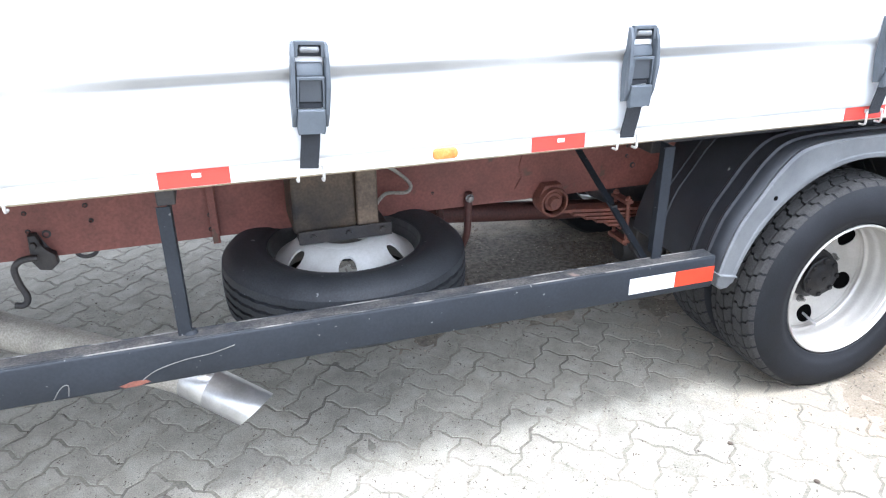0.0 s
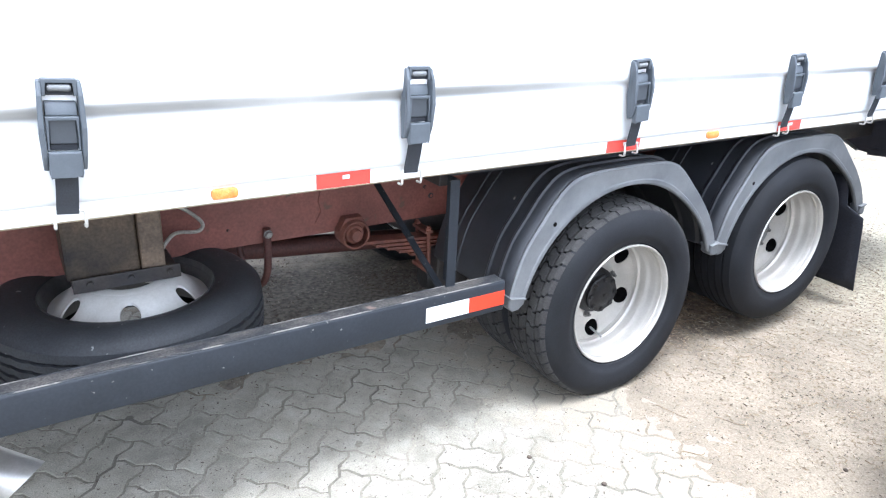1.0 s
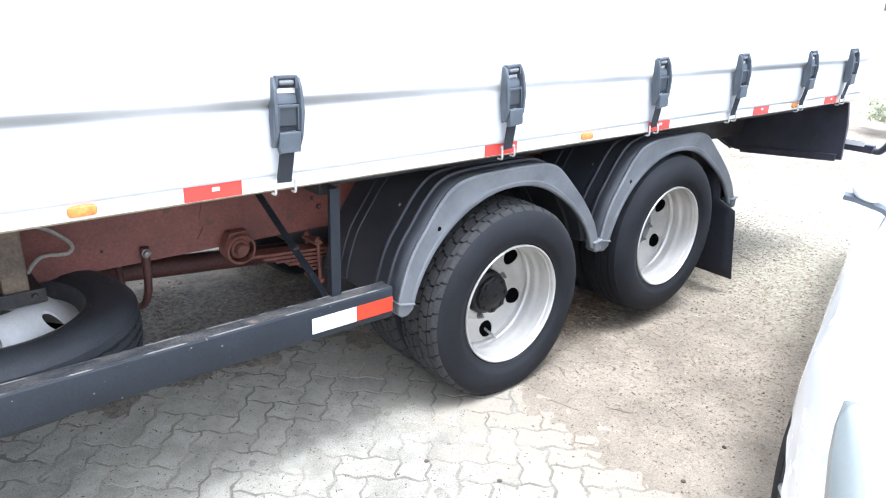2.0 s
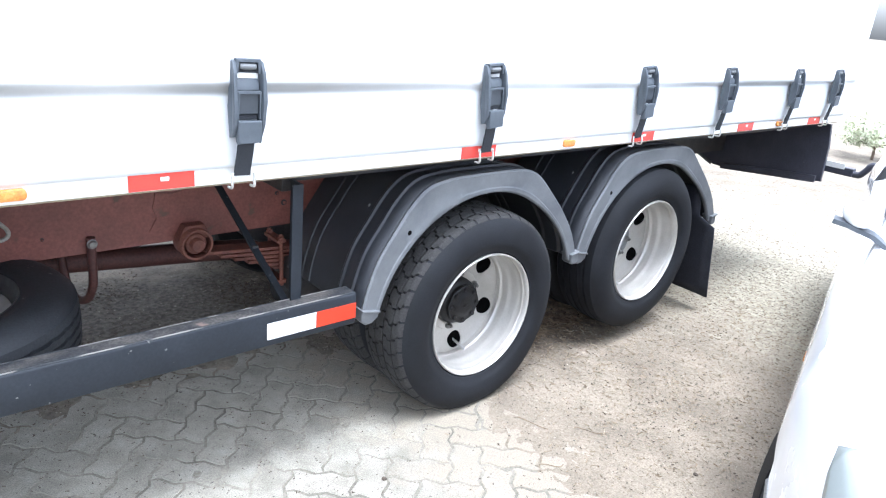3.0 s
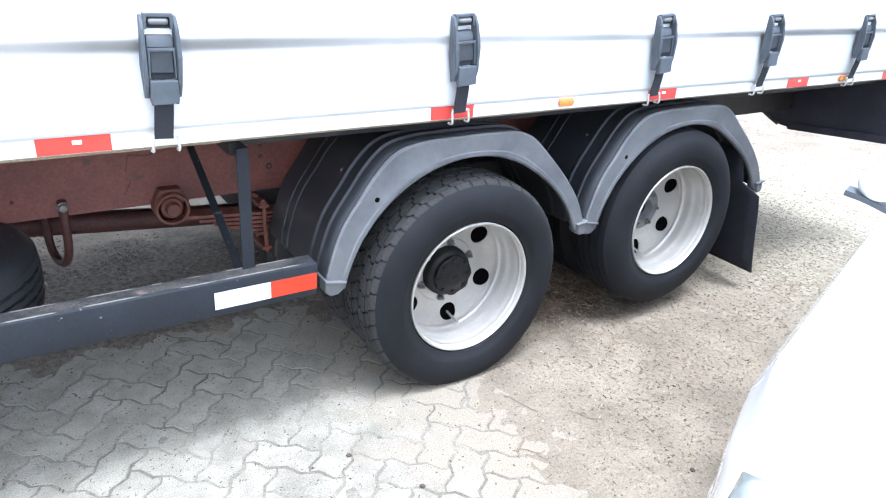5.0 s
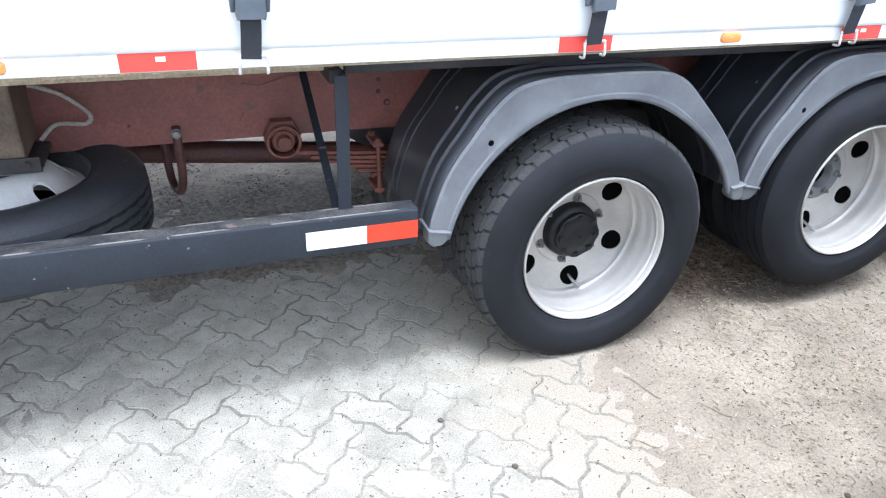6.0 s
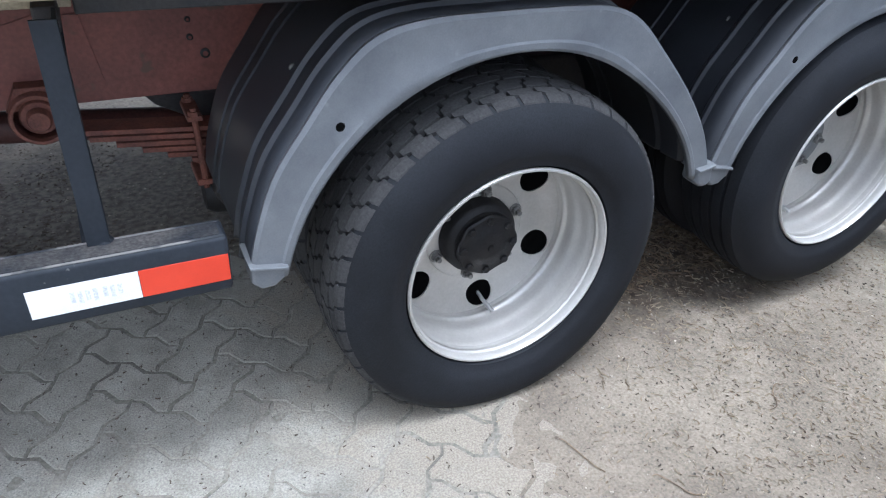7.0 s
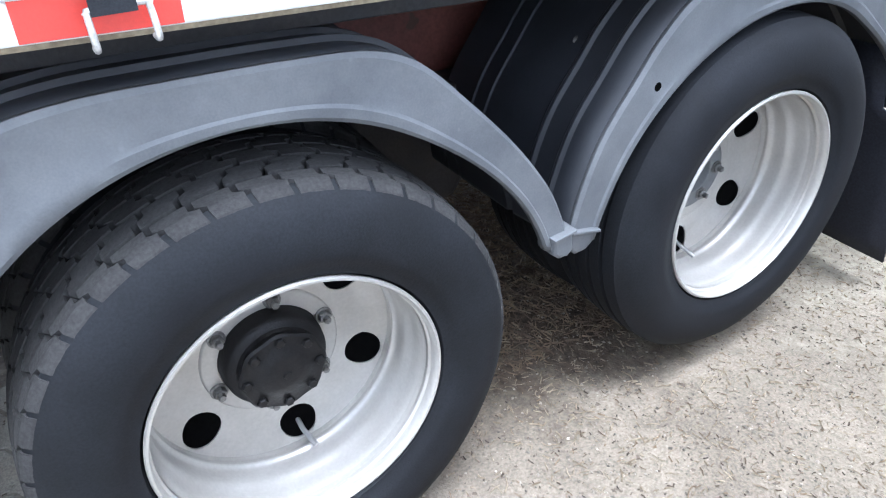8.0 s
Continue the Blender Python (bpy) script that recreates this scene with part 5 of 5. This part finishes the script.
# ---- tree ----
def tree(at, height, spread_r, seed, label, leaves=170, leaf=1.0, mat=M_PALE_LEAF):
    rnd = random.Random(seed)
    t = tagged(empty("tree", at), label, "tree")
    g = height / 5.0
    bm = tube(smooth_path([(0, 0, -0.05), (0.1 * g, 0.05 * g, height * 0.2), (-0.1 * g, 0.1 * g, height * 0.42), (0.05 * g, 0, height * 0.7)], 4), [0.20 * g * (1 - 0.045 * i) for i in range(13)], 10)
    tips = []
    for k in range(13):
        a = k * 2.4
        z0 = height * (0.28 + 0.03 * k)
        tip = Vector((math.cos(a) * spread_r * rnd.uniform(0.45, 0.95), math.sin(a) * spread_r * rnd.uniform(0.45, 0.95), height * rnd.uniform(0.5, 0.95)))
        mid = Vector((tip.x * 0.45, tip.y * 0.45, (z0 + tip.z) * 0.52))
        tube(smooth_path([(0, 0, z0), mid, tip], 4), [(0.075 - 0.0075 * i) * g for i in range(9)], 6, bm)
        tips += [tip, mid, (tip + mid) / 2]
    part("trunk", bm, M_BARK, t, "", True)
    verts, faces = [], []
    for tip in tips:
        for _ in range(leaves):
            p = tip + Vector((rnd.gauss(0, 0.5), rnd.gauss(0, 0.5), rnd.gauss(0, 0.36))) * g
            u = Vector((rnd.gauss(0, 1), rnd.gauss(0, 1), rnd.gauss(0, 0.6))).normalized()
            v = u.orthogonal().normalized()
            L, w = rnd.uniform(0.08, 0.16) * leaf, rnd.uniform(0.035, 0.06) * leaf
            base = len(verts)
            verts += [tuple(p + q) for q in (-u * L, v * w, u * L, -v * w)]
            faces.append((base, base + 1, base + 2, base + 3))
    me = bpy.data.meshes.new("crown")
    me.from_pydata(verts, [], faces)
    me.materials.append(mat)
    crown = new("crown", me)
    crown.parent = t
    return t


tree((12.6, 3.72, 0), 0.62, 0.62, 3, "young pale green tree in the hazy distance", 60, 0.30, M_PALE_LEAF)

# ---- litter on the ground ----
def litter(name, mat, count, lo, hi, area, seed, label, on_sand, wide=1.0, clump=False):
    rnd = random.Random(seed)
    verts, faces = [], []
    made = 0
    while made < count:
        x, y = rnd.uniform(area[0], area[1]), rnd.uniform(area[2], area[3])
        s = sand_edge(x, y)
        if rnd.random() > (0.04 + 0.96 * s if on_sand else 1.0):
            continue
        if clump and rnd.random() > ramp01(-0.25, 0.45, lump(x, y, 2.3, 7)):
            continue
        made += 1
        z = max(ground_height(x, y), 0.0015 if s < 0.8 else -1) + 0.002
        L = rnd.uniform(lo, hi) * rnd.uniform(0.5, 1.0)
        w = rnd.uniform(0.0008, 0.0022) * wide
        a = rnd.uniform(0, math.pi)
        bend = rnd.uniform(-0.4, 0.4)
        pts = [(-L / 2, 0), (0, bend * L * 0.4), (L / 2, 0)]
        base = len(verts)
        for px, py in pts:
            for dy, dz in ((-w, 0), (w, 0), (0, w * 1.3)):
                X, Y = px, py + dy
                verts.append((x + X * math.cos(a) - Y * math.sin(a), y + X * math.sin(a) + Y * math.cos(a), z + dz + 0.002 * rnd.random()))
        for k in (0, 3):
            for i in range(3):
                j = (i + 1) % 3
                faces.append((base + k + i, base + k + j, base + k + 3 + j, base + k + 3 + i))
        faces += [(base, base + 2, base + 1), (base + 6, base + 7, base + 8)]
    me = bpy.data.meshes.new(name)
    me.from_pydata(verts, [], faces)
    me.materials.append(mat)
    return tagged(new(name, me), label, name.replace("_", " "), kind="stuff")


litter("dry_straw", M_STRAW, 12000, 0.006, 0.030, (2.3, 9.5, 0.9, 5.0), 11, "short dry straw bits scattered over sandy ground", True)
litter("dark_twigs", M_LITTER, 7500, 0.004, 0.016, (-0.6, 7.0, 0.8, 4.5), 12, "small dark twigs and leaf bits on the ground", False)
litter("dry_leaf_bits", M_LITTER, 2600, 0.006, 0.022, (3.0, 10.0, 0.9, 5.0), 17, "dark dry leaf bits and twigs lying in drifts on sand", True, 1.2, True)
litter("leaf_crumbs", M_LITTER, 2400, 0.005, 0.020, (0.5, 2.7, 2.5, 4.6), 29, "dark leaf crumbs on the soil beneath the truck", True, 1.6, True)
litter("fine_straw", M_STRAW, 2200, 0.010, 0.045, (2.5, 5.2, 1.1, 2.7), 31, "fine dry straw fibres strewn over the sand", True, 0.75)
litter("leaf_fibres", M_BROWN_STRAW, 2000, 0.008, 0.030, (2.5, 6.0, 1.1, 2.9), 32, "thin brown leaf fibres strewn over the sand", True, 0.9)
litter("pale_straw", M_STRAW, 350, 0.015, 0.06, (3.0, 4.2, 1.9, 3.3), 23, "pale loose straws lying between the truck wheels", True, 1.2)
litter("straw_heap", M_BROWN_STRAW, 3600, 0.015, 0.08, (3.2, 4.1, 2.35, 3.5), 13, "loose straw and dry leaves gathered beneath the truck", True, 1.5)


def grit(count, area, seed):
    """Small angular stones lying loose on the sand."""
    rnd = random.Random(seed)
    verts, faces = [], []
    made = 0
    while made < count:
        x, y = rnd.uniform(area[0], area[1]), rnd.uniform(area[2], area[3])
        if rnd.random() > sand_edge(x, y) ** 0.6:
            continue
        made += 1
        r = 0.0014 + 0.0046 * rnd.random() ** 4
        z = max(ground_height(x, y), 0.0005) + r * 0.25
        base = len(verts)
        a = rnd.uniform(0, 6.28)
        for k in range(4):
            t = a + k * 1.57 + rnd.uniform(-0.3, 0.3)
            q = r * rnd.uniform(0.7, 1.4)
            verts.append((x + q * math.cos(t), y + q * math.sin(t), z))
        verts += [(x, y, z + r * rnd.uniform(0.5, 0.9)), (x, y, z - r)]
        for k in range(4):
            faces += [(base + k, base + (k + 1) % 4, base + 4), (base + (k + 1) % 4, base + k, base + 5)]
    me = bpy.data.meshes.new("grit")
    me.from_pydata(verts, [], faces)
    me.materials.append(M_GRIT)
    return tagged(new("grit", me), "fine angular grit loose on the sandy ground", "grit", kind="stuff")


grit(30000, (2.3, 6.5, 0.8, 3.6), 21)
grit(2600, (0.5, 2.6, 2.5, 4.6), 22)
twigs = ((2.78, 1.80, 0.16, 1.9), (2.95, 1.62, 0.13, 2.2), (3.45, 1.75, 0.14, 0.6), (3.35, 2.55, 0.10, 0.4), (2.62, 1.55, 0.11, 2.6), (4.9, 1.9, 0.2, 0.3), (5.4, 2.3, 0.25, 1.1))
for x, y, L, a in twigs:
    z = max(ground_height(x, y), 0.0) + 0.004
    p = [(x + math.cos(a) * L * f, y + math.sin(a) * L * f + 0.014 * math.sin(f * 7), z + 0.004 * math.sin(f * 5) ** 2) for f in (-0.5, -0.2, 0.1, 0.35, 0.5)]
    tagged(link("twig", tube(smooth_path(p, 3), 0.0016, 6), M_BROWN_STRAW, None, "", True), "thin dry twig lying on sandy ground", "twig", "twigs on the ground")
for x, y in ((2.005, 1.866), (2.16, 1.596), (3.089, 1.166), (1.30, 1.5), (2.75, 1.15)):
    bm = bmesh.new()
    bmesh.ops.create_icosphere(bm, subdivisions=2, radius=0.011)
    for v in bm.verts:
        v.co = v.co * (1 + 0.25 * noise.noise(v.co * 90 + Vector((x, y, 0)))) * 1.0
        v.co.z *= 0.5
    p = tagged(link("pebble", bm, M_LITTER, None, "", True), "small dark pebble on the ground", "pebble", "pebbles on the ground")
    p.location = (x, y, max(ground_height(x, y), 0.001) + 0.003)

# ---- paving: interlocking blocks in a herringbone at 45 degrees ----
UNIT = 0.1235
AMP = 0.0105


def paver_ring(inset, k=1.0):
    """The outline of a block two units long: every unit of its edge swings to one side and back, so that neighbours interlock."""
    pts = []
    for (x0, y0), (x1, y1) in (((0, 0), (1, 0)), ((1, 0), (2, 0)), ((2, 0), (2, 1)), ((2, 1), (1, 1)), ((1, 1), (0, 1)), ((0, 1), (0, 0))):
        dx, dy = x1 - x0, y1 - y0
        flip = 1 if dx + dy > 0 else -1
        for s, amp in ((0.0, 0.0), (0.25, 1.0), (0.5, 0.0), (0.75, -1.0)):
            off = amp * AMP / UNIT * flip
            nx_, ny_ = (-dy, dx)
            pts.append(Vector(((x0 + dx * s + nx_ * off * flip) * UNIT, (y0 + dy * s + ny_ * off * flip) * UNIT)))
    out = []
    n = len(pts)
    for i in range(n):
        a, b, c = pts[i - 1], pts[i], pts[(i + 1) % n]
        e1, e2 = (b - a).normalized(), (c - b).normalized()
        nrm = Vector((-(e1.y + e2.y), e1.x + e2.x))
        nrm = nrm.normalized() if nrm.length > 1e-4 else Vector((-e1.y, e1.x))
        out.append(b + nrm * inset)
    return [Vector((p.x - UNIT, p.y - UNIT / 2)) for p in out]


def paver_geometry():
    rings = [(paver_ring(0.0030), -0.020), (paver_ring(0.0036), -0.0040), (paver_ring(0.0085), 0.0)]
    verts = [(p.x, p.y, z) for ring, z in rings for p in ring]
    n = len(rings[0][0])
    faces = [(k * n + i, k * n + (i + 1) % n, (k + 1) * n + (i + 1) % n, (k + 1) * n + i) for k in range(2) for i in range(n)]
    faces.append(tuple(range(2 * n, 3 * n)))
    return verts, faces


pv, pf = paver_geometry()
pme = bpy.data.meshes.new("paver")
pme.from_pydata(pv, [], pf)
pme.materials.append(M_PAVER)
pavement = tagged(empty("pavement", (0, 0, 0)), "grey interlocking concrete block paving with sandy joints", "pavement", kind="structure")
c45 = math.sqrt(0.5)
SKEW = 4.0
LAY = Matrix.Rotation(radians(SKEW), 2)
spots_at = []
R = 85
for gi in range(-R, R):
    for gj in range(-R, R):
        for cells, turn in ((((gi, gj)), 0), (((gi, gj)), 1)):
            m = (gi - gj) % 4
            if turn == 0 and m == 0:
                cx, cy = (gi + 1.0) * UNIT, (gj + 0.5) * UNIT
            elif turn == 1 and m == 3:
                cx, cy = (gi + 0.5) * UNIT, (gj + 1.0) * UNIT
            else:
                continue
            x, y = LAY @ Vector((c45 * (cx - cy) - 0.139, c45 * (cx + cy) - 0.266)) + Vector((1.7, 2.2))
            spots_at.append((x, y, turn))
near, rest = [], []
for x, y, turn in spots_at:
    if not (-4.7 + 0.3 * lump(x, y, 1.2, 8) < x < 3.6 and -2.3 + 0.3 * lump(x, y, 1.2, 9) < y < 6.1 + 0.3 * lump(x, y, 1.2, 5)) or sand_edge(x, y) > 0.985:
        continue
    (near if -0.3 < x < 3.2 and 0.95 < y < 2.75 else rest).append((x, y, turn))
rnd = random.Random(4)


def paver_pose(x, y, turn):
    return pose(x, y, rnd.uniform(-0.0015, 0.0015), rnd.uniform(-0.5, 0.5), rnd.uniform(-0.5, 0.5), 45 + SKEW + 90 * turn + rnd.uniform(-1.2, 1.2))


for x, y, turn in near:
    ob = new("paver", pme)
    ob.parent = pavement
    ob.matrix_basis = paver_pose(x, y, turn)
verts, faces = [], []
for x, y, turn in rest:
    m = paver_pose(x, y, turn)
    base = len(verts)
    verts += [tuple(m @ Vector(v)) for v in pv]
    faces += [tuple(base + i for i in f) for f in pf]
rme = bpy.data.meshes.new("paver_field")
rme.from_pydata(verts, [], faces)
rme.materials.append(M_PAVER)
field = tagged(new("paver_field", rme), kind="stuff")
field.parent = pavement

# ---- from plan units to metres ----
for ob in list(scene.objects):
    if ob.parent is None and ob.type in ("MESH", "EMPTY"):
        ob.matrix_basis = Matrix.Scale(UNITS, 4) @ ob.matrix_basis
